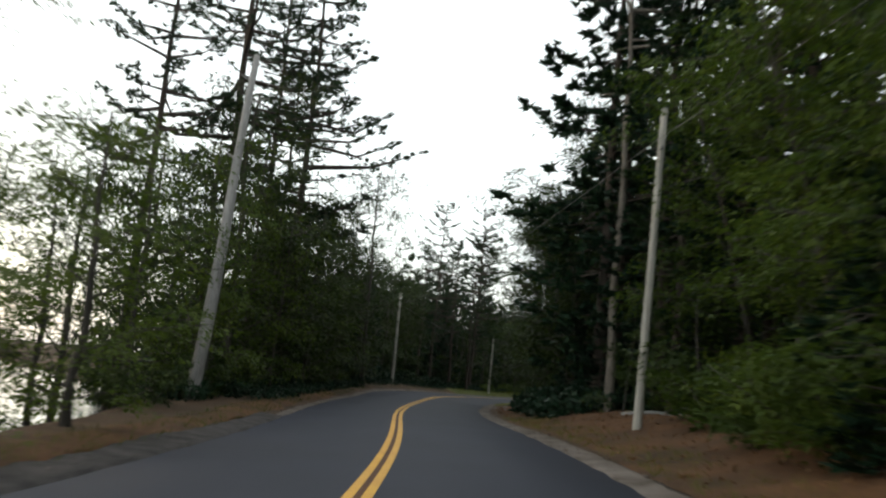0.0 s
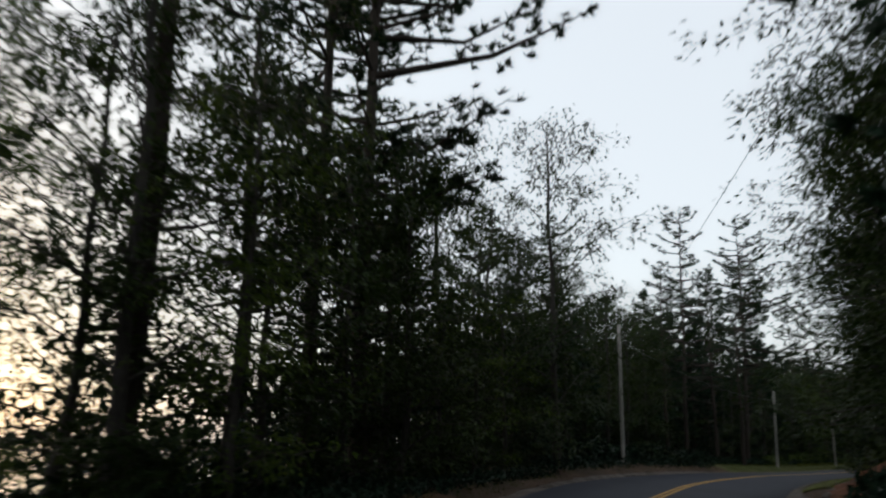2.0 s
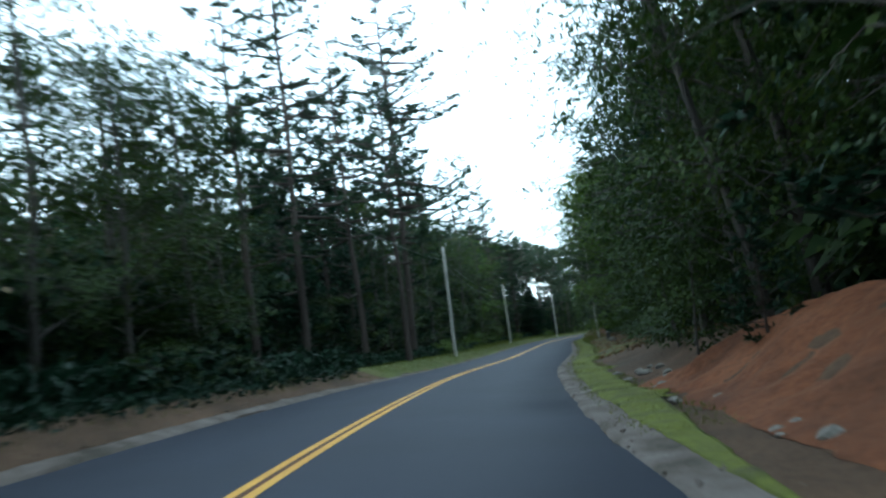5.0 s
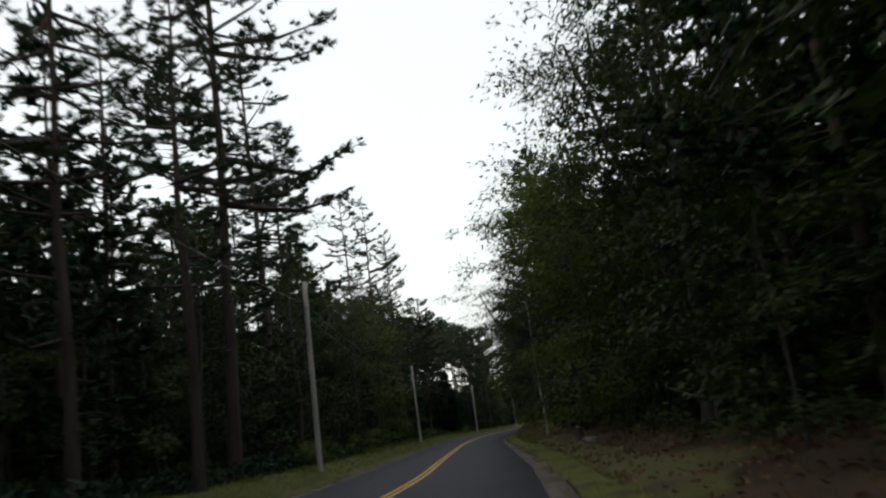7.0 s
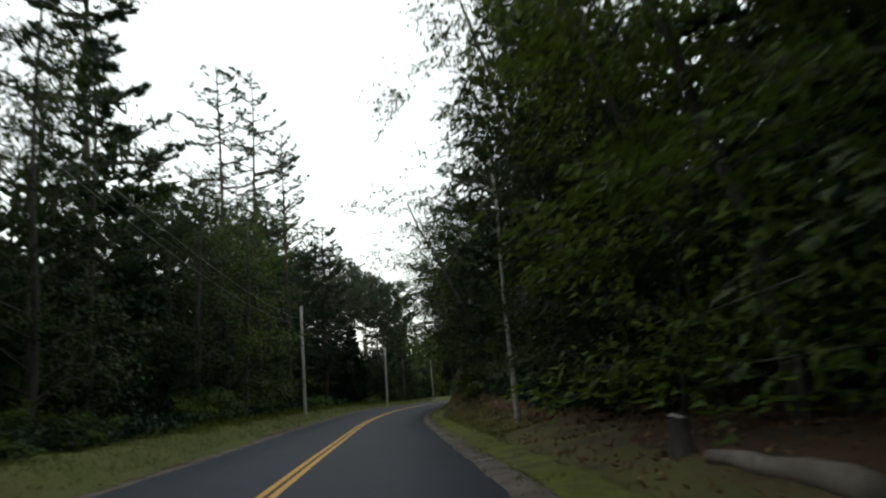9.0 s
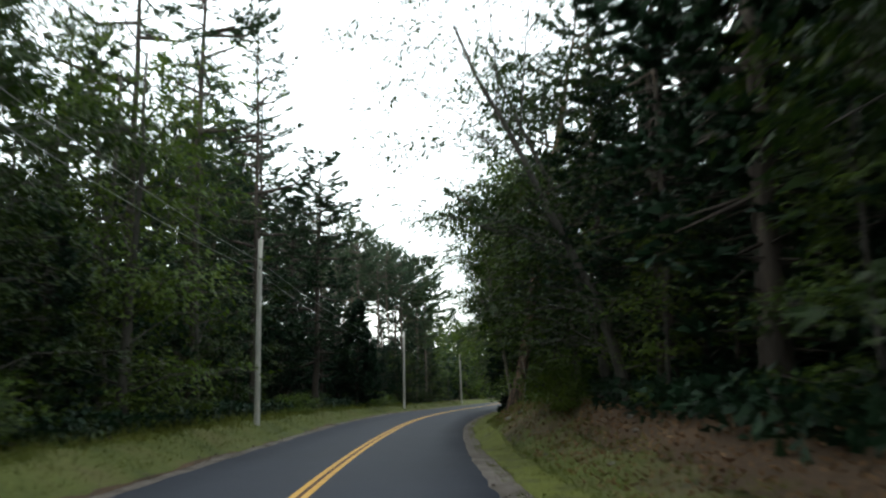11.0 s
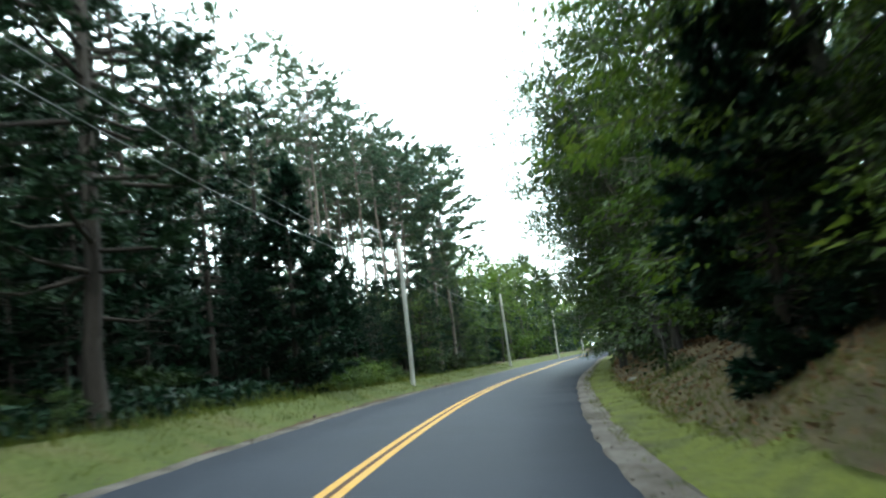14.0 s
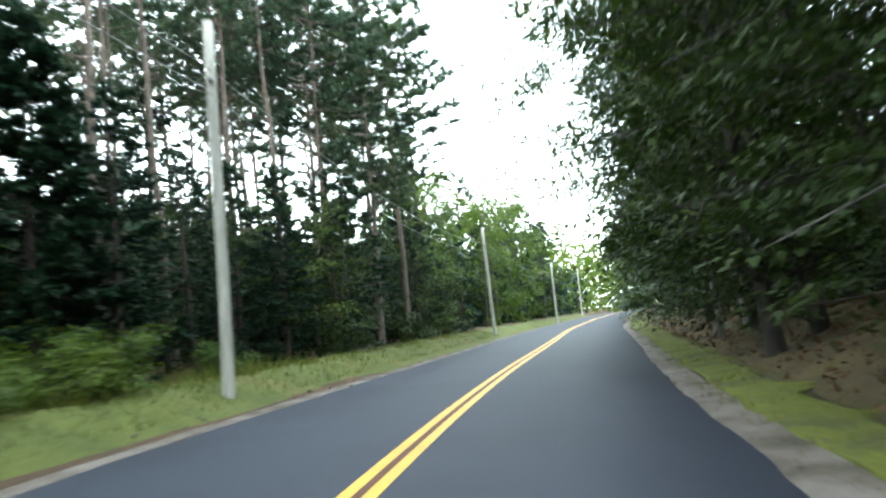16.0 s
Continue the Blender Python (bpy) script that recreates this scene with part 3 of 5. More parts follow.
kind("fir", "fir_sapling", "small dark fir in the undergrowth", [pine_meshes(191 + i, 5, 0.2, 1.6, 0.36, 6, 0.34, PINE_BARK, SPRUCE_LEAF, 0.06, 0.0, 0.5, 0.0, 0.8, per=7, thin=0.4) for i in range(3)], 5)
kind("shrub", "shrub", "low green roadside shrub", [broad_meshes(211 + i, 1.5, 0.1, 0.85, 36, 12, 0.13, GREY_BARK, BROAD_LEAF, 0.02, stems=3, twigs=False) for i in range(3)], 1.5)
kind("bushlet", "leafy_bush", "light green leafy bush on the verge", [broad_meshes(241 + i, 1.3, 0.05, 0.95, 36, 15, 0.11, GREY_BARK, BRIGHT_LEAF, 0.018, stems=3, twigs=False, flat=0.4) for i in range(2)], 1.3)
kind("birch", "birch_tree", "slim pale-barked birch with thin foliage", [broad_meshes(231 + i, 13, 5.0, 2.3, 110, 26, 0.16, BIRCH_BARK, BROAD_LEAF, 0.078) for i in range(2)], 13)
kind("bigpine", "white_pine", "old pine with a thick reddish trunk", [white_pine_meshes(251, 20, 5.5, 4.4, 18, 15, 0.38, RUST_BARK, PINE_LEAF, 0.28, 0.3, sides=14, flare=1.6)], 20)

PLANTED = []


def plant(key, x, y, h, spread=1.0, turn=None, which=None, lean=0.0, label=""):
    name, base_label, variants, height, made = KINDS[key]
    i = (which if which is not None else len(PLANTED)) % len(variants)
    turn = (len(PLANTED) * 137.5) % 360 if turn is None else turn
    ob = tree_of(name, variants[i], label or base_label)
    s = h / height
    z = float(ground_z(x, y)) - 0.08
    ob.matrix_basis = pose(x, y, z, lean, 0, turn) @ Matrix.Diagonal((s * spread, s * spread, s, 1))
    PLANTED.append((x, y))
    return ob


# ---- ground, lake, far woods ----
def ground_sheet():
    ys = np.concatenate([[-3000, -1500, -700, -400, -250, -150, -100, -70], np.arange(-50, 300, 1.0), [305, 315, 330, 350, 400, 500, 700, 890]])
    ns = np.concatenate([[-3000, -1500, -700, -400, -250, -150, -100, -70, -50, -40, -32, -26, -22], np.arange(-19, 19.1, 0.5), [22, 26, 32, 40, 50, 70, 100, 150, 250, 400, 700, 1500, 3000]])
    Y, N = np.meshgrid(ys, ns, indexing="ij")
    X = line_x(Y) + N
    Z = ground_z(X, Y)
    Z = np.where(N < -30, np.minimum(Z, np.where(Y < 85, -4.0, Z)), Z)
    a, b = Y.shape
    i = (np.arange(a - 1)[:, None] * b + np.arange(b - 1)[None, :]).ravel()
    me = mesh_of("ground", np.column_stack([X.ravel(), Y.ravel(), Z.ravel()]), np.column_stack([i, i + 1, i + b + 1, i + b]), LITTER, True)
    return tagged(new("ground", me), "forest floor of brown leaf litter and needles", "ground", kind="structure")


def strip(name, mat, y0, y1, n0, n1, lift, label, category, cols=5, step=0.6, edge=0.0, seed=0, rough=0.0, taper=0.0):
    """A strip of surface along the road, n0 to n1 out from the asphalt's edge (left negative), narrowing over its first metres."""
    rng = np.random.default_rng(seed)
    ys = np.arange(y0, y1, step)
    verts = []
    for c in range(cols):
        u = c / (cols - 1)
        near = u if n0 > 0 else u - 1
        wide = np.clip((ys - y0) / taper, 0.04, 1) if taper else 1.0
        n = ((n0 if n0 > 0 else n1) + abs(n1 - n0) * near * wide) + np.sign(n0) * (edge_r(ys) if n0 > 0 else edge_l(ys))
        if edge and c in (0, cols - 1):
            rag = np.convolve(rng.normal(0, 1, len(ys) + 8), np.ones(9) / 3, "valid") * 0.75 + rng.normal(0, 0.35, len(ys))
            n = n + rag * edge * wide * (1 if (c == 0) == (n0 < 0) else 0.5)
        x, y = side(ys, n)
        z = ground_z(x, y) + lift
        if rough:
            z = z + rough * np.array([noise.fractal(Vector((px * 1.1, py * 1.1, 0.3)), 1.0, 2.0, 4) for px, py in zip(x, y)]) * math.sin(math.pi * u) ** 0.5
        if c in (0, cols - 1):
            z = z - 0.05
        z[[0, -1]] -= 0.12
        verts.append(np.column_stack([x, y, z]))
    v = np.stack(verts, 1).reshape(-1, 3)
    a, b = len(ys), cols
    i = (np.arange(a - 1)[:, None] * b + np.arange(b - 1)[None, :]).ravel()
    f = np.column_stack([i, i + 1, i + b + 1, i + b]) if n1 > n0 else np.column_stack([i + b, i + b + 1, i + 1, i])
    return tagged(new(name, mesh_of(name, v, f, mat, True)), label, category, kind="structure")


ground_sheet()


def road_slab():
    ys = np.concatenate([np.arange(-120, 330, 0.8), np.arange(330, 420, 5)])
    el, er = edge_l(ys), edge_r(ys)
    rng = np.random.default_rng(5)
    cols = []
    for n, dz in ((-el - 0.08, -0.09), (-el, -0.01), (-1.7 + 0 * ys, 0.02), (0 * ys, 0.05), (1.7 + 0 * ys, 0.02), (er, -0.01), (er + 0.08, -0.09)):
        x, y = side(ys, n + (rng.normal(0, 0.03, len(ys)) if dz < 0 else 0))
        cols.append(np.column_stack([x, y, road_z(y) - bank(y) * n + dz]))
    v = np.stack(cols, 1).reshape(-1, 3)
    b = 7
    i = (np.arange(len(ys) - 1)[:, None] * b + np.arange(b - 1)[None, :]).ravel()
    me = mesh_of("road", v, np.column_stack([i, i + 1, i + b + 1, i + b]), ASPHALT, True)
    return tagged(new("road", me), "newly laid dark asphalt two-lane road", "road", kind="structure")


road_slab()


def painted_line(n0, width=0.11, mat=PAINT, label="solid yellow centre line painted on asphalt", lift=0.056):
    ys = np.concatenate([np.arange(-120, 330, 0.8), np.arange(330, 420, 5)])
    xa, ya = side(ys, n0 - width / 2)
    xb, yb = side(ys, n0 + width / 2)
    za, zb = (road_z(q) - bank(q) * m + lift - 0.0176 * abs(m) for q, m in ((ya, n0 - width / 2), (yb, n0 + width / 2)))
    v = np.stack([np.column_stack([xa, ya, za]), np.column_stack([xb, yb, zb])], 1).reshape(-1, 3)
    i = np.arange(len(ys) - 1) * 2
    me = mesh_of("road_line", v, np.column_stack([i, i + 1, i + 3, i + 2]), mat)
    return tagged(new("road_line", me), label, "road marking", "double yellow line", "structure")


painted_line(-0.095)
painted_line(0.095)
painted_line(0.0, 0.078, STREAK, "faded red-brown streak between the yellow lines", 0.054)
strip("gravel_shoulder", GRAVEL, -60, 300, 0.001, 0.6, 0.055, "pale gravel shoulder along the asphalt", "shoulder", 9, 0.25, 0.1, 1, 0.018)
strip("gravel_shoulder", GRAVEL, 24, 300, -0.36, -0.001, 0.055, "pale gravel shoulder along the asphalt", "shoulder", 7, 0.25, 0.12, 2, 0.018)
strip("gravel_shoulder", DARK_GRAVEL, -60, 24.4, -0.8, -0.001, 0.07, "dark grey gravel shoulder along the asphalt", "shoulder", 7, 0.25, 0.14, 22, 0.02)

lake = mesh_of("lake", [(-3000, -3000, -3.3), (-6, -3000, -3.3), (-6, 900, -3.3), (-3000, 900, -3.3)], [(0, 1, 2, 3)], WATER)
tagged(new("water", lake), "calm lake seen between the trunks", "lake", kind="structure")

# ---- verges ----
strip("grass_bank", TURF, 128, 152, 1.3, 2.1, 0.06, "olive green grass on the low bank", "bank", 7, 0.4, 0.35, 19, 0.05)
strip("moss_verge", MOSS, 62, 300, 0.45, 1.4, 0.072, "bright yellow-green mossy verge", "verge", 10, 0.2, 0.24, 3, 0.05, 9.0)
strip("litter_bank", TAN_LITTER, 148, 300, 1.3, 5.0, 0.05, "tan and brown leaf litter on the low bank", "bank", 8, 0.6, 0.4, 29)
strip("grass_bank", DRY_TURF, 92, 152, 1.3, 2.9, 0.055, "thin grass on the low bank", "bank", 7, 0.4, 0.5, 9, 0.05)
strip("grass_verge", TURF, 90, 300, -2.8, -0.46, 0.06, "yellow-green grass verge along the gravel", "verge", 7, 0.6, 0.25, 4)
strip("needle_verge", NEEDLES, -60, 33, 0.7, 5.2, 0.06, "orange-brown pine needle bank", "verge", 8, 0.6, 0.3, 5)
strip("needle_verge", NEEDLES, -60, 44, -1.7, -0.6, 0.05, "orange-brown pine needles on the verge", "verge", 6, 0.6, 0.3, 6)
strip("grass_verge", LITTER, 42, 92, -2.6, -0.3, 0.055, "dark litter and thin grass along the gravel", "verge", 6, 0.6, 0.25, 14)
strip("soil_bank", SOIL, 50, 75, 1.5, 4.9, 0.07, "bare orange soil cut bank with gullies and clods", "bank", 24, 0.25, 0.25, 7, 0.16)


def tufts(name, mat, count, y0, y1, n0, n1, length, width, seed, label, category, up=1.0):
    rng = np.random.default_rng(seed)
    ys, ns = rng.uniform(y0, y1, count), rng.uniform(n0, n1, count)
    keep = rng.uniform(0, 1, count) < 0.55 + 0.45 * wobble(ys, ns * 2, 0.9, seed)
    ys, ns = ys[keep], ns[keep]
    x, y = side(ys, ns + np.where(ns > 0, edge_r(ys), -edge_l(ys)))
    c = np.column_stack([x, y, ground_z(x, y) + 0.05])
    ax = rng.normal(0, 0.5, (len(c), 3)) + np.array([0, 0, up])
    ax[:, 2] = np.abs(ax[:, 2]) + 0.05
    v, f = blades(rng, c, ax, rng.uniform(0.5, 1.3, len(c)) * length, width)
    return tagged(new(name, mesh_of(name, v, f, mat)), label, category, kind="stuff")


tufts("grass", GRASS, 40000, 67, 225, 0.28, 1.6, 0.07, 0.012, 1, "short yellow-green roadside grass", "grass")
tufts("grass", GRASS, 52000, 92, 225, -2.8, -0.7, 0.13, 0.014, 2, "short yellow-green roadside grass", "grass")
tufts("grass", GRASS, 9000, 128, 200, -3.3, -1.5, 0.4, 0.02, 12, "tall seeding grass at the edge of the woods", "grass")
tufts("grass", GRASS, 9000, 0, 90, -1.6, -0.6, 0.12, 0.014, 4, "sparse grass by the gravel", "grass")
tufts("grass", GRASS, 15000, 126, 185, 1.2, 3.0, 0.17, 0.016, 5, "thin olive grass on the bank", "grass")
tufts("grass", GRASS, 3000, 8, 34, 0.7, 2.2, 0.14, 0.014, 13, "thin grass on the needle bank", "grass")
tufts("fallen_leaves", DRY_LEAF, 7000, 126, 170, 1.6, 6, 0.09, 0.06, 9, "dry brown fallen leaves", "leaf litter", 0.15)
tufts("fallen_leaves", DRY_LEAF, 26000, 88, 230, 1.5, 9, 0.12, 0.08, 6, "dry brown fallen leaves", "leaf litter", 0.15)
tufts("fallen_leaves", DRY_LEAF, 9000, -5, 60, 1.0, 7, 0.1, 0.06, 7, "dry brown fallen leaves", "leaf litter", 0.15)


# ---- utility poles and their wires ----
def utility_pole(x, y, top, r=0.15, tilt=(0, 0)):
    z = float(ground_z(x, y)) - 0.15
    ob = new("utility_pole")
    ob.location = (x, y, z)
    h = top - z
    b = Build()
    zs = np.linspace(0, h, 7)
    rng = np.random.default_rng(int(abs(x * 10 + y)))
    lean = np.column_stack([tilt[0] * zs / h, tilt[1] * zs / h]) + np.cumsum(rng.normal(0, 0.008, (7, 2)), 0)
    b.tube(np.column_stack([lean, zs]), r * (1 - 0.25 * zs / h), 12, False)
    k = b.n
    b.add([(lean[-1, 0], lean[-1, 1], h + 0.02)], np.zeros((0, 4), int))
    me = b.mesh("pole", POLE_WOOD, True)
    bm = bmesh.new()
    bm.from_mesh(me)
    bm.verts.ensure_lookup_table()
    for i in range(12):
        bm.faces.new((bm.verts[k - 12 + i], bm.verts[k - 12 + (i + 1) % 12], bm.verts[k]))
    bm.to_mesh(me)
    bm.free()
    part("pole", me, ob)
    c = Build()
    box(c, (lean[-2, 0] - 0.03, lean[-2, 1] - r - 0.08, h - 1.15), (lean[-2, 0] + 0.03, lean[-2, 1] + r + 0.04, h - 1.06))
    part("wire_clamp", c.mesh("wire_clamp", CABLE), ob, "small dark wire clamp")
    return tagged(ob, "weathered grey wooden utility pole without crossarms", "utility pole", "poles along the road")


POLES = [(4.05, 21.2, 9.05, 0.115, (0.22, -0.05)), (-7.1, 69.3, 8.4, 0.115, (-0.1, 0.1)), (1.55, 112.85, 7.9, 0.115, (0.03, 0.1)), (10.2, 156.5, 7.5, 0.11, (0, 0.3)),
         (22.4, 195.3, 6.85, 0.11, (0.1, 0.3)), (35.0, 226.2, 6.35, 0.11, (-0.15, 0)), (49.6, 258.0, 6.0, 0.11, (0, 0)), (66.5, 296, 7.2, 0.11, (0, 0))]
for p in POLES:
    utility_pole(*p)


def wire(a, b, sag, r=0.008):
    a, b = Vector(a), Vector(b)
    cu = bpy.data.curves.new("wire", "CURVE")
    cu.dimensions, cu.bevel_depth, cu.bevel_resolution = "3D", r, 1
    sp = cu.splines.new("POLY")
    sp.points.add(16)
    for i in range(17):
        u = i / 16
        p = a.lerp(b, u)
        sp.points[i].co = (p.x, p.y, p.z - 4 * sag * u * (1 - u), 1)
    cu.materials.append(CABLE)
    return tagged(new("overhead_wire", cu), "thin grey overhead wire sagging between poles", "wire", "overhead wires")


tops = [(12, -25, 9.4)] + [(p[0], p[1], p[2] - 0.9) for p in POLES]
for a, b in zip(tops, tops[1:]):
    wire(a, b, 0.7)
for a, b in zip(tops[3:], tops[4:]):
    wire((a[0], a[1], a[2] - 0.45), (b[0], b[1], b[2] - 0.4), 0.8)


# ---- the leaning dead trunk ----
def snag(x, y, tip, r):
    ob = new("dead_tree")
    z = float(ground_z(x, y)) - 0.2
    ob.location = (x, y, z)
    b = Build()
    k = 9
    u = np.linspace(0, 1, k)
    rng = np.random.default_rng(3)
    d = np.array([tip[0] - x, tip[1] - y, tip[2] - z])
    pts = np.outer(u, d) + np.column_stack([np.sin(u * 5) * 0.06, np.cos(u * 4) * 0.05, u * 0])
    b.tube(pts, r * (1 - 0.55 * u) * (1 + rng.normal(0, 0.03, k)), 6)
    part("trunk", b.mesh("trunk", DEAD_WOOD, True), ob)
    for i in range(7):
        p = pts[0] + d * rng.uniform(0.45, 0.97)
        a = rng.uniform(0, 6.28)
        e = p + np.array([math.cos(a), math.sin(a), 0.4]) * rng.uniform(0.25, 0.8)
        s = Build()
        s.tube([p, (p + e) / 2, e], [0.05, 0.03, 0.012], 6)
        part("branch_stub", s.mesh("branch_stub", DEAD_WOOD), ob)
    return tagged(ob, "leaning grey barkless dead trunk with broken stubs", "dead tree")


snag(-8.8, 25.5, (-8.7, 27.2, 12.0), 0.24)
snag(35.5, 201.2, (35.0, 201.0, 3.4), 0.17)
snag(35.0, 201.8, (34.9, 202.0, 2.7), 0.12)

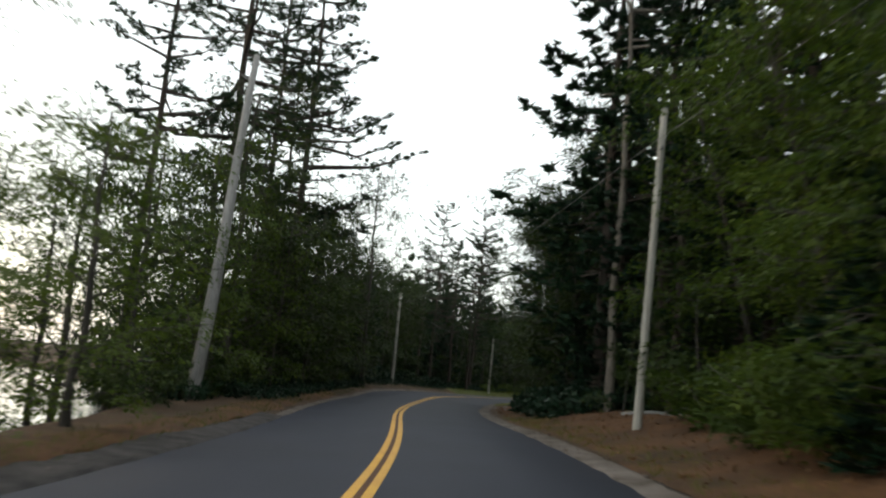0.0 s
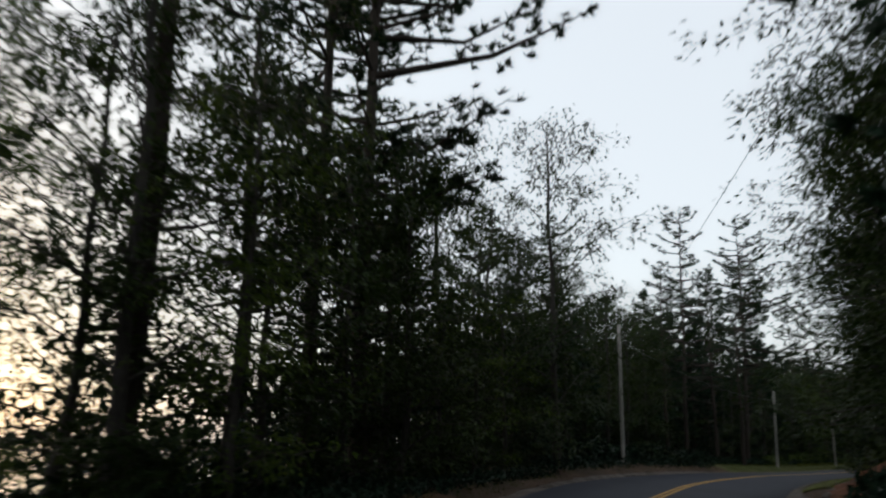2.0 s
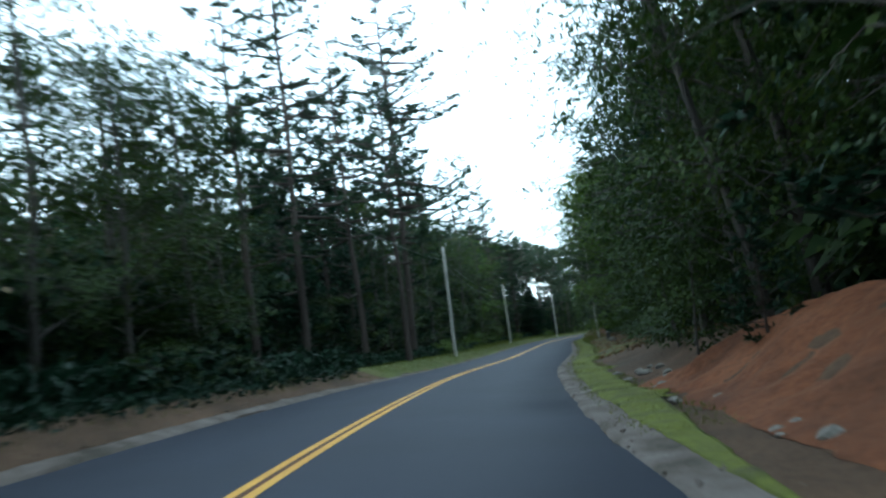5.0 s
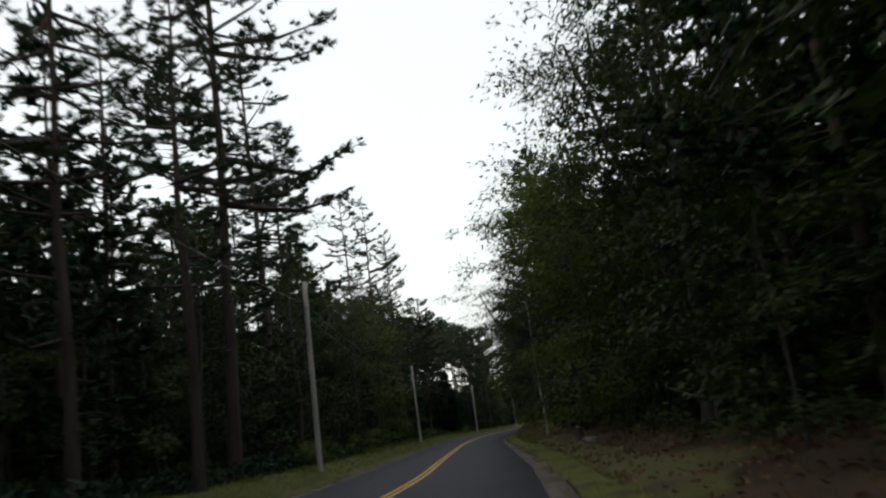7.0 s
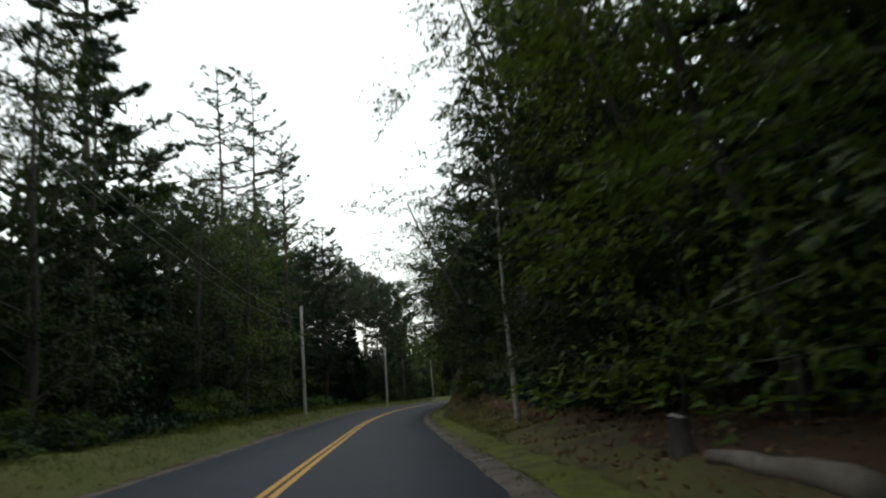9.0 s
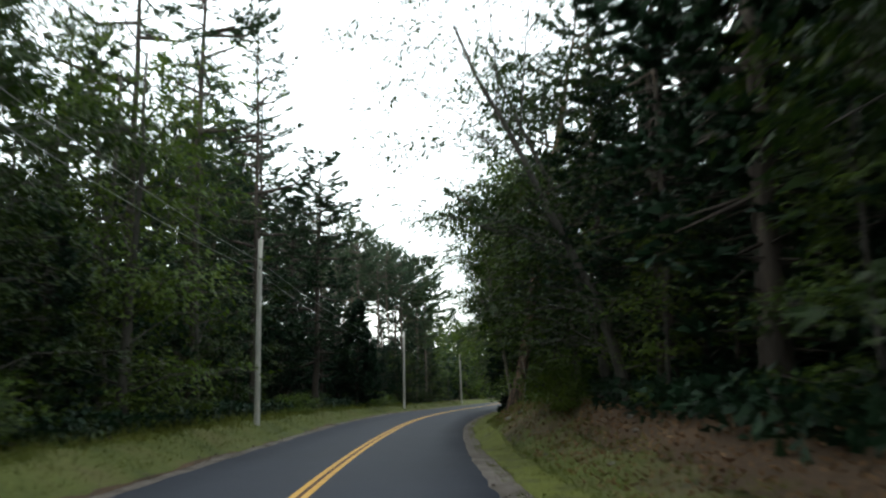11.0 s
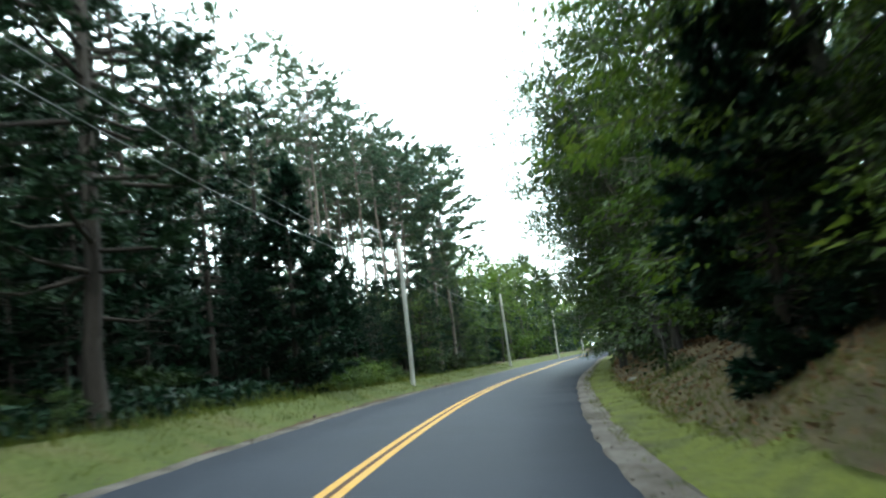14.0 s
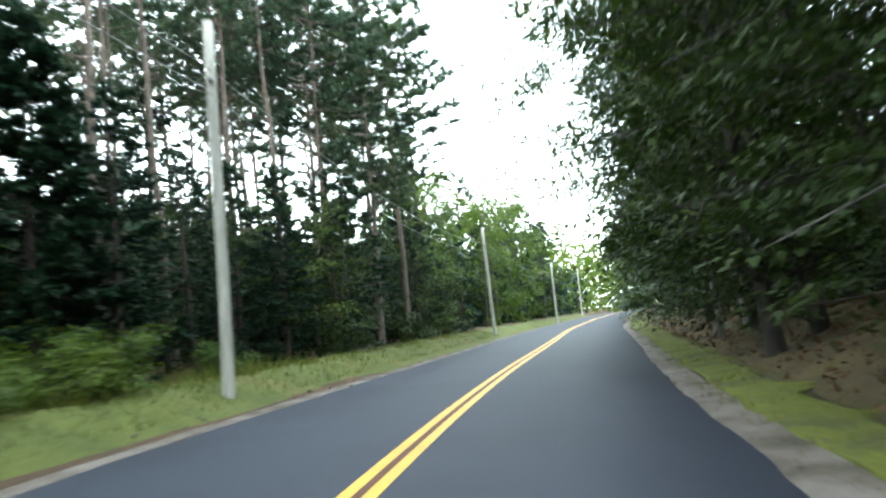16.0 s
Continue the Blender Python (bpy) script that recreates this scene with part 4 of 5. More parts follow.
# ---- trees placed one by one ----
for key, x, y, h, s, w in [
        # lake side
        ("limby_pine", -12.2, 36.5, 25, 0.9, 0), ("lake_pine", -12.9, 45.0, 25, 0.95, 1), ("lake_pine", -10.4, 43.6, 25, 0.9, 0), ("lake_pine", -13.5, 30.5, 22, 0.8, 0), ("limby_pine", -16.0, 46.2, 19, 0.95, 1),
        ("lacy", -7.9, 56.8, 16.2, 0.8, 1), ("broad", -10.2, 58.5, 12.0, 0.9, 2), ("bright", -9.5, 51.0, 8, 1.1, 1), ("lake_pine", -5.5, 92.1, 20.6, 0.8, 0), ("lake_pine", -1.2, 108.9, 24.4, 0.8, 1),
        ("pine", -7.5, 103.0, 16, 0.9, 3), ("pine", -3.5, 99.0, 17, 0.9, 4),
        # left, further on
        ("pine", 5.5, 157.7, 23.4, 0.75, 2), ("pine", 7.5, 161.0, 24.6, 0.7, 4), ("pine", 10.0, 166.6, 21.6, 0.7, 1), ("pine", 10.2, 171.5, 17.5, 0.8, 3),
        ("thick_pine", 13.6, 175.6, 16, 1.05, 1), ("thick_pine", 9.6, 177.6, 17.5, 1.0, 2), ("thick_spruce", 17.4, 187.0, 7.9, 1.15, 0), ("thick_spruce", 19.2, 196.5, 7.0, 1.1, 0), ("thick_spruce", 15.6, 193.5, 8.0, 1.1, 0), ("hemlock", -4.2, 120.5, 21.5, 0.85, 0),
        ("redpine", 19.2, 202.2, 17.5, 1.1, 0), ("redpine", 22.0, 208.4, 17.0, 1.1, 1), ("edge_redpine", 25.4, 213.0, 16.5, 1.15, 2), ("redpine", 23.5, 211.0, 17.0, 1.1, 3),
        ("edge_redpine", 27.4, 216.0, 16.0, 1.1, 0), ("redpine", 17.0, 200.0, 18.0, 1.0, 1), ("redpine", 19.0, 205.0, 18.0, 1.0, 2),
        ("bright", 31.0, 226.0, 10, 1.0, 1), ("bright", 33.0, 236.0, 11, 1.0, 2), ("bright", 40.0, 248.0, 11, 1.0, 0),
        ("pine", -0.8, 124.8, 24, 0.9, 1), ("pine", -1.4, 102.5, 15, 0.9, 3), ("pine", -5.0, 108.6, 17, 0.85, 0), ("thick_pine", 0.0, 139.2, 23.6, 0.85, 1), ("pine", -0.5, 173.4, 22, 0.8, 2),
        ("pine", -13.7, 82.6, 18.8, 0.9, 1), ("edge_redpine", 29.0, 226.5, 17.0, 1.15, 2), ("edge_redpine", 29.0, 219.0, 17.0, 1.15, 1), ("redpine", 26.0, 221.0, 17.5, 1.15, 3),
        ("lacy", -11.0, 16.0, 8.5, 1.1, 1), ("lacy", -11.8, 23.0, 9.5, 1.1, 2), ("bright", -10.2, 30.0, 8.0, 0.9, 2), ("lacy", -12.5, 35.0, 13, 0.9, 0),
        ("lacy", -10.3, 45.0, 12, 1.0, 1), ("bright", -9.4, 17.5, 7.0, 1.1, 0), ("bright", -9.6, 22.5, 8.0, 1.0, 1), ("bright", -9.2, 27.6, 9.5, 0.9, 2), ("bright", -8.9, 35.5, 8.5, 0.9, 0),
        ("broad", -9.4, 44.0, 12, 0.95, 0), ("broad", -9.8, 48.5, 7.5, 1.2, 1), ("broad", -9.2, 53.0, 9.0, 1.1, 2), ("broad", -9.4, 62.5, 11.5, 0.95, 3), ("broad", -9.6, 67.0, 12.5, 0.9, 0),
        ("broad", -9.0, 75.0, 13, 0.9, 1), ("lacy", -12.2, 28.0, 11, 1.1, 1), ("lacy", -9.8, 38.0, 9, 1.1, 2), ("lacy", -9.6, 41.0, 9, 1.1, 1), ("broad", -12.2, 31.5, 10, 1.1, 0), ("broad", -13.0, 37.5, 11, 1.1, 1), ("broad", -11.6, 26.0, 7.5, 1.1, 2), ("pine", -12.0, 47.0, 19, 1.0, 0),
        # bank side
        ("hemlock", 18.8, 137.5, 20, 0.9, 0), ("broad", 17.4, 129.5, 19, 0.8, 1), ("birch", 14.6, 127.8, 15, 0.9, 0), ("hemlock", 12.0, 181.0, 9, 1.2, 0), ("hemlock", 9.5, 184.5, 9.5, 1.2, 1), ("hemlock", 13.3, 189.3, 8, 1.2, 2), ("hemlock", 10.6, 192.5, 9, 1.2, 0), ("broad", 33.0, 191.0, 14, 1.3, 3),
        ("broad", 35.0, 200.0, 14, 1.1, 2), ("broad", 30.0, 181.0, 15, 1.1, 1), ("pine", 6.3, 172.5, 19, 1.0, 0), ("pine", 8.2, 183.0, 19, 1.0, 1), ("pine", 11.5, 187.5, 18, 1.0, 2), ("pine", 4.5, 180.0, 19, 1.0, 3), ("hemlock", 7.0, 190.0, 17, 0.9, 1), ("pine", 13.0, 193.5, 17, 0.95, 0), ("hemlock", 9.0, 173.8, 14, 0.95, 2), ("hemlock", 7.8, 168.5, 16, 0.95, 0), ("hemlock", 5.5, 176.5, 16, 0.95, 1), ("hemlock", 9.8, 181.0, 15, 0.95, 2), ("bright", 6.5, 150.0, 13, 1.05, 0), ("bright", 5.0, 155.0, 15, 1.05, 1), ("broad", 3.0, 147.5, 15, 1.0, 2), ("broad", 7.8, 161.0, 13, 1.0, 3), ("broad", 4.2, 142.5, 14, 1.0, 0), ("broad", -10.6, 43.0, 10, 1.1, 2), ("broad", -11.8, 52.0, 15, 1.05, 1), ("broad", -11.0, 56.0, 13, 1.0, 3), ("bright", 23.8, 163.4, 9, 1.0, 2), ("hemlock", 25.5, 158.5, 16, 0.9, 0),
        ("hemlock", 8.2, 62.0, 22, 0.8, 1), ("hemlock", 7.0, 47.0, 19, 0.8, 2), ("broad", 4.9, 43.5, 18, 1.0, 2), ("broad", 8.6, 84.0, 18, 0.9, 3), ("broad", 12.4, 102.0, 20, 0.85, 1), ("bright", 6.6, 13.5, 10.5, 0.9, 0), ("bright", 7.4, 19.5, 9.5, 0.9, 2), ("lacy", 32.2, 195.0, 12, 1.1, 0), ("broad", 33.6, 195.6, 12, 1.0, 0), ("hemlock", 12.0, 90.0, 20, 0.8, 0), ("hemlock", 8.6, 16.0, 19, 0.9, 0), ("hemlock", 8.4, 24.5, 20, 0.9, 1), ("hemlock", 10.5, 20.0, 19, 0.9, 2), ("bright", 7.6, 11.0, 9, 1.0, 1), ("fir", 5.4, 10.6, 3.6, 1.2, 0), ("fir", 6.2, 13.0, 4.2, 1.2, 1), ("bright", -6.6, 13.4, 6.5, 1.1, 1), ("bright", -6.9, 9.2, 7.0, 1.1, 2), ("hemlock", 7.0, 69.0, 18, 0.9, 0), ("lacy", -10.6, 34.5, 15, 1.0, 1), ("lacy", -11.4, 38.8, 14, 1.0, 2), ("hemlock", -10.4, 40.5, 7.5, 1.2, 1), ("hemlock", -11.0, 45.5, 8, 1.2, 2), ("pine", -6.4, 85.5, 14.5, 0.9, 3), ("broad", -7.2, 82.0, 12.5, 0.9, 1), ("broad", -8.3, 78.6, 11.8, 0.95, 2), ("hemlock", 22.5, 143.0, 18, 0.9, 1), ("hemlock", 24.5, 150.0, 18, 0.9, 2), ("broad", 5.6, 65.5, 15, 0.9, 2), ("broad", -8.6, 80.0, 12.5, 1.0, 2), ("broad", -9.5, 85.0, 13, 1.0, 0), ("broad", -8.0, 89.5, 14, 0.9, 1), ("lacy", -12, 79, 13, 1.0, 0), ("sapling", 4.6, 73.5, 2.6, 1.2, 0), ("sapling", 5.4, 76.0, 3.4, 1.1, 1), ("sapling", 6.0, 79.0, 3.2, 1.2, 2), ("sapling", 6.8, 82.0, 3.6, 1.1, 0), ("fir", 5.0, 71.0, 2.4, 1.0, 1), ("sapling", 24.6, 166.5, 3.6, 1.2, 0), ("fir", 26.4, 172.5, 4.5, 1.1, 1), ("sapling", 27.5, 180.5, 4.0, 1.2, 2),
        ("barepine", 4.8, 30.6, 22, 0.9, 0), ("hemlock", 5.9, 36.5, 19, 0.8, 0), ("hemlock", 6.6, 28.6, 18.5, 0.85, 2), ("hemlock", 7.0, 33.4, 25, 0.9, 1), ("thick_pine", 8.8, 29.0, 25, 1.0, 0), ("hemlock", 9.6, 25.0, 24, 0.95, 0), ("broad", 6.4, 40.6, 21, 0.9, 3), ("hemlock", 5.0, 35.0, 26, 0.85, 0), ("hemlock", -14.2, 54.0, 13, 1.2, 0), ("broad", -13.0, 50.0, 11.5, 1.2, 1), ("hemlock", -15.6, 57.5, 14, 1.2, 2), ("hemlock", -12.6, 60.5, 13.5, 1.2, 1), ("hemlock", 11.8, 196.5, 11, 1.3, 0), ("hemlock", 14.2, 203.0, 11, 1.3, 1), ("hemlock", 8.2, 192.5, 12, 1.3, 2), ("hemlock", 16.8, 208.5, 10, 1.3, 0), ("hemlock", 9.5, 203.5, 13, 1.3, 1)]:
    plant(key, x, y, h, s, None, w)

# ---- the woods on both sides ----
def free(x, y, gap):
    return all((x - a) ** 2 + (y - b) ** 2 > gap * gap for a, b in PLANTED)


def grow(count, y0, y1, n0, n1, keys, hs, gap, spread=(0.8, 1.05)):
    wood = random.Random(int(y0 * 31 + y1 * 7 + n0 * 13 + n1 * 3))
    made = tries = 0
    while made < count and tries < count * 30:
        tries += 1
        y = wood.uniform(y0, y1)
        x, yy = side(y, wood.uniform(n0, n1))
        x, yy = float(x), float(yy)
        if free(x, yy, gap):
            plant(wood.choice(keys), x, yy, wood.uniform(*hs), wood.uniform(*spread), None, wood.randrange(12), wood.uniform(-2, 2))
            made += 1


def row(y0, y1, step, n, keys, hs, spread):
    wood = random.Random(int(y0 * 17 + n * 10))
    y = y0
    while y < y1:
        yy = y + wood.uniform(-1, 1)
        x, q = side(yy, n + wood.uniform(-0.4, 0.6))
        if free(float(x), float(q), 2.2):
            plant(wood.choice(keys), float(x), float(q), wood.uniform(*hs), wood.uniform(*spread), 180 - math.degrees(math.atan(np.interp(yy, _gy, _gs))) + wood.uniform(-25, 25), wood.randrange(12), 0)
        y += step


for y, n, h, s in [(46.0, 8.2, 14, 1.1), (51.5, 8.4, 14.5, 1.1), (57.5, 8.6, 14, 1.05), (40.5, 8.2, 13, 1.0)]:
    x, q = side(y, n)
    plant("leaner", float(x), float(q), h, s, 175, int(y))
old_pine = plant("bigpine", 21.3, 160.5, 20, 1.0, 90, 0, 11)
old_pine.matrix_basis = Matrix.Translation((-0.1, 0, -0.5)) @ old_pine.matrix_basis
# extra light-leaved maples, their colour replacing western sky light on the leaves
for x, y, h, w in [(6.6, 15.2, 9.5, 0), (7.6, 22.6, 10.5, 1), (6.2, 9.0, 8.5, 1)]:
    plant("bright_leaner", x, y, h, 1.0, 185, w)
plant("high_leaner", 23.0, 157.2, 14, 1.0, 170, 0)
plant("hemlock", 24.0, 162.0, 15, 0.9, 0, 1)
plant("thick_spruce", 23.9, 169.0, 7.5, 0.95, 0, 0, 0, "dense dark young spruce beside the mossy verge")
plant("high_leaner", 22.1, 163.2, 12.5, 0.8, 170, 1)
plant("bright_leaner", 22.9, 156.4, 11.5, 1.1, 160, 0)
plant("bright_leaner", 23.6, 162.6, 11, 1.0, 190, 0)
plant("bright_leaner", 25.4, 168.0, 11, 1.1, 165, 1)
plant("bright_leaner", 27.4, 174.2, 12, 1.1, 160, 0)
# the trees whose crowns reach over the right edge of the road
row(31, 50, 5.5, 8.4, ["leaner"], (19, 22), (0.75, 0.85))
row(56, 88, 6.5, 9.2, ["leaner", "leaner", "hemlock"], (15, 18), (0.95, 1.1))
row(92, 104, 6.2, 9.8, ["leaner"], (14.5, 18), (0.95, 1.1))
row(105, 122, 5.0, 8.7, ["bright_leaner"], (13, 16), (1.0, 1.15))
row(107.5, 128, 5.0, 9.0, ["leaner"], (14, 17), (1.0, 1.15))
row(128, 160, 3.4, 8.4, ["near_hemlock"], (14, 18), (0.9, 1.05))
row(165, 181, 5.5, 8.8, ["bright_leaner", "leaner"], (13, 16), (0.95, 1.1))
# boughs that reach out over the lane
for y, n, h, sp, w in [(75.5, 8.0, 13, 1.0, 0), (125.5, 7.6, 14.5, 1.0, 1), (146.5, 7.2, 13, 1.3, 2), (151.0, 7.6, 13.5, 1.25, 0), (189.5, 7.0, 14, 1.15, 1), (195.0, 7.2, 14.5, 1.15, 2), (201.5, 6.8, 14, 1.15, 0), (208.0, 6.8, 14, 1.15, 1)]:
    x, q = side(y, n)
    plant("lacy_leaner", float(x), float(q), h, sp, 180 - math.degrees(math.atan(np.interp(y, _gy, _gs))), w)
plant("leaner", 26.0, 169.6, 13, 1.0, 150, 1)
plant("bright_leaner", 28.6, 172.6, 17, 1.0, 150, 1)
row(88, 108, 3.2, 7.6, ["sapling"], (3.2, 4.8), (1.1, 1.3))
row(117, 134, 3.2, 7.6, ["sapling", "fir"], (3.2, 4.8), (1.1, 1.3))
row(25, 46, 3.4, -7.0, ["sapling", "fir"], (2.0, 3.4), (1.1, 1.4))
row(189, 200, 6, 7.8, ["lacy_leaner"], (12, 13.5), (1.3, 1.4))
for y, n, h, s in [(191.0, 6.6, 13.5, 1.2), (198.0, 6.3, 15, 1.2), (205.0, 6.2, 15, 1.25), (213.0, 6.2, 15, 1.25), (221.0, 6.2, 15, 1.25)]:
    x, q = side(y, n)
    plant("leaner" if y != 198.0 else "lacy_leaner", float(x), float(q), h, s, 160, int(y))
row(186, 235, 7, 9.8, ["high_leaner", "bright_leaner"], (13.5, 16), (1.15, 1.3))
row(236, 300, 5.5, 7.6, ["broad_far"], (13.5, 16), (1.15, 1.3))
row(184, 222, 2.6, 7.6, ["high_leaner"], (13, 16), (0.7, 0.95))
row(24, 48, 2.8, -8.4, ["sapling"], (4.5, 6), (1.2, 1.5))
# left, by the lake
grow(10, 26, 60, -9.5, -7.2, ["sapling", "fir", "sapling"], (2, 4.2), 1.8)
grow(10, 60, 92, -14, -8.0, ["pine", "broad", "hemlock", "lacy"], (11, 14), 2.6)
grow(18, 57, 100, -10, -7.2, ["sapling", "fir"], (3, 6), 1.4)
# left, further on: thick
grow(10, 92, 160, -10.5, -8.0, ["pine", "broad", "hemlock", "broad", "spruce"], (11, 17), 2.8)
grow(8, 160, 190, -10.5, -8.0, ["thick_pine", "hemlock", "pine"], (11, 16), 2.6)
grow(16, 170, 192, -20, -10.0, ["redpine"], (15, 18), 1.8, (0.9, 1.1))
grow(16, 92, 160, -15, -11.5, ["pine_far", "broad_far"], (12, 17), 2.6)
grow(6, 160, 190, -15, -11.5, ["pine_far"], (10, 14), 2.6)
grow(40, 92, 230, -10.5, -7.0, ["sapling", "fir", "fir"], (3, 6.5), 1.6)
grow(16, 90, 185, -32, -15, ["pine_far", "broad_far"], (13, 18), 3.4)
grow(14, 232, 300, -34, -19, ["pine_far"], (10, 15), 3.0)
grow(52, 190, 230, -24, -8.6, ["redpine"], (15.5, 18.5), 1.6, (0.9, 1.15))
grow(26, 190, 232, -9.0, -6.7, ["hemlock", "broad", "spruce", "bright"], (4.6, 7.0), 1.3, (1.1, 1.4))
grow(9, 191, 212, -12.5, -8.2, ["hemlock", "spruce", "broad"], (5.0, 7.5), 1.7, (1.1, 1.4))
grow(16, 192, 228, -12, -8, ["bright", "fir", "spruce"], (4, 7.5), 1.6)
grow(22, 228, 300, -14, -7.5, ["broad_far", "bright_far", "spruce"], (12.5, 17), 2.6)
grow(14, 95, 235, -7.0, -5.8, ["shrub"], (0.6, 1.5), 0.9)
grow(12, 18, 66, -7.2, -6.2, ["shrub"], (0.7, 1.6), 1.2)
grow(10, 195, 232, -13, -9, ["spruce"], (6, 8.5), 2.0)
grow(12, 184, 226, -22, -12, ["hemlock"], (9, 12), 2.0, (1.0, 1.3))
# right
grow(7, -14, 60, 8.5, 11, ["hemlock", "broad"], (14, 19), 2.8, (0.95, 1.15))
grow(16, -14, 60, 12, 16, ["broad_far", "pine_far"], (14, 19), 2.8, (0.95, 1.2))
grow(14, -12, 56, 7.0, 9.5, ["sapling", "bright", "fir"], (3, 7), 1.6)
grow(12, 56, 100, 10.5, 15, ["pine_far", "broad_far"], (15, 20), 2.6, (0.95, 1.15))
grow(12, 92, 180, 9.5, 11.5, ["hemlock"], (14, 19), 2.8, (0.95, 1.15))
grow(20, 92, 180, 12.5, 16, ["broad_far", "pine_far"], (14, 18), 2.8, (0.85, 1.0))
grow(24, 92, 180, 7.2, 9.5, ["sapling", "bright", "fir"], (3.5, 6.5), 1.7)
grow(18, 180, 290, 10.5, 15, ["broad_far", "broad_far", "bright_far"], (11, 15), 3.0, (0.95, 1.15))
grow(10, -10, 290, 16, 32, ["broad_far", "pine_far"], (14, 19), 3.6)


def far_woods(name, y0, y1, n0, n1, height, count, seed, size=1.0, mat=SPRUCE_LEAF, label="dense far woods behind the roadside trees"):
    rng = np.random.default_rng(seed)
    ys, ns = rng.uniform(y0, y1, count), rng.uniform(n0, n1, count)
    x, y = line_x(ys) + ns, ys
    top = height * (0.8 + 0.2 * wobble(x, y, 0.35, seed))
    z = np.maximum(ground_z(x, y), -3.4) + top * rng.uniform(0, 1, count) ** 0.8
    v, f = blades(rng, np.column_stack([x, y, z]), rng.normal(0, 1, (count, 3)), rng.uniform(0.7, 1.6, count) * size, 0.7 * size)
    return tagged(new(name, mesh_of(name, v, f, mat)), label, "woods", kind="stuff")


# bushes on the verges
for y, n, h in [(187.4, -6.0, 1.0), (189.3, -5.9, 1.15), (191.4, -5.7, 0.95), (192.9, -5.6, 1.0), (194.0, -6.2, 1.1), (197.0, -5.4, 0.8), (12.6, 6.6, 1.5), (10.6, 6.4, 1.4), (17.6, 6.9, 1.4), (8.6, 6.6, 1.6), (14.6, 6.4, 1.2), (153.0, -6.2, 0.9), (150.0, -6.6, 1.1), (141.5, -6.0, 1.3), (139.0, -6.4, 1.5),
                (136.5, -6.0, 1.2), (166.0, -6.0, 1.0), (169.0, -6.3, 1.0), (116.0, -6.0, 1.0), (119.0, -6.2, 1.1), (124.0, -6.0, 0.9), (152.0, 6.6, 1.2), (149.5, 6.0, 1.0), (166.0, 7.2, 1.2), (20.0, 7.4, 1.2), (16.0, 7.4, 1.0), (58.0, 8.0, 0.9), (63.0, 8.2, 1.0), (66.5, 8.0, 0.8)]:
    x, yy = side(y, n)
    plant("bushlet", float(x), float(yy), h, 1.1)

far_woods("far_woods", 108, 185, -60, -26, 14, 10000, 1, 1.3)
# the pale needle colour here paints haze behind the trunks
far_woods("far_woods", 185, 420, -70, -30, 12.0, 22000, 11, 0.9, HAZY_RED_LEAF)
far_woods("far_woods", 232, 300, -45, -24, 7, 6000, 13, 1.0)
far_woods("far_woods", 232, 340, -24, -9, 9, 12000, 14, 0.8)
far_woods("undergrowth", 180, 300, -30, -13, 7.0, 26000, 12, 0.5)

far_woods("far_woods", -40, 420, 28, 60, 15, 26000, 2, 1.3)
far_woods("far_woods", 310, 440, -30, 32, 17, 14000, 3, 1.0, BRIGHT_LEAF, "light green woods where the road bends out of sight")
far_woods("far_woods", 80, 190, 14, 26, 17, 17000, 21, 0.9)
far_woods("far_woods", -10, 80, 14, 25, 15, 11000, 22, 0.9)
far_woods("far_woods", 95, 190, -28, -15, 13, 17000, 23, 0.8)
far_woods("far_woods", -200, -40, -30, 60, 15, 7000, 4, 1.5)
far_woods("far_shore", -300, 300, -420, -380, 14, 7000, 5, 2.5, label="wooded far shore of the lake")
# undergrowth massed in the darkest needle colour, putting shade between the trunks
UG = "dark undergrowth that deepens the shade between the trunks"
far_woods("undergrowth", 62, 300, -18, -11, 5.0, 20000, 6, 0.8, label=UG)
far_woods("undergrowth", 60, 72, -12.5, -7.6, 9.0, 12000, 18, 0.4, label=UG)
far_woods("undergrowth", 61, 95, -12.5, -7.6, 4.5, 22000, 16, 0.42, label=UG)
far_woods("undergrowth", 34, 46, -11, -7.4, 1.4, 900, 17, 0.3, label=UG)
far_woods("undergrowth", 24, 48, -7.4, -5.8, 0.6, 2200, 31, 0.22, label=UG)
# low dark blades laid over the verge to bring its shade
far_woods("undergrowth", 28, 90, -6.0, -4.3, 0.4, 8500, 42, 0.14, label="dark low weeds that deepen the shade along the verge")
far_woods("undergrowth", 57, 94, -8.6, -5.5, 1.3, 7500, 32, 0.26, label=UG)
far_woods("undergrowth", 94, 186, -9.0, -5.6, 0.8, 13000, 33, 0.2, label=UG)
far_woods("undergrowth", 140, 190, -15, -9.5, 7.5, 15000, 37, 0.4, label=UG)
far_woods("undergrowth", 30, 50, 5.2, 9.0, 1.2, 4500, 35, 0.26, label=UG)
far_woods("undergrowth", 2, 21, 6.6, 9.5, 1.6, 3500, 34, 0.26, BROAD_LEAF, label="leafy undergrowth at the foot of the trees")
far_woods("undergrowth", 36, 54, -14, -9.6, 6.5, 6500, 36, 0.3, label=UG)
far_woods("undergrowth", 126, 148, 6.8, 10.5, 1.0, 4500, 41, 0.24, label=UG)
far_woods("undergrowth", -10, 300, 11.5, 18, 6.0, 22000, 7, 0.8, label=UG)


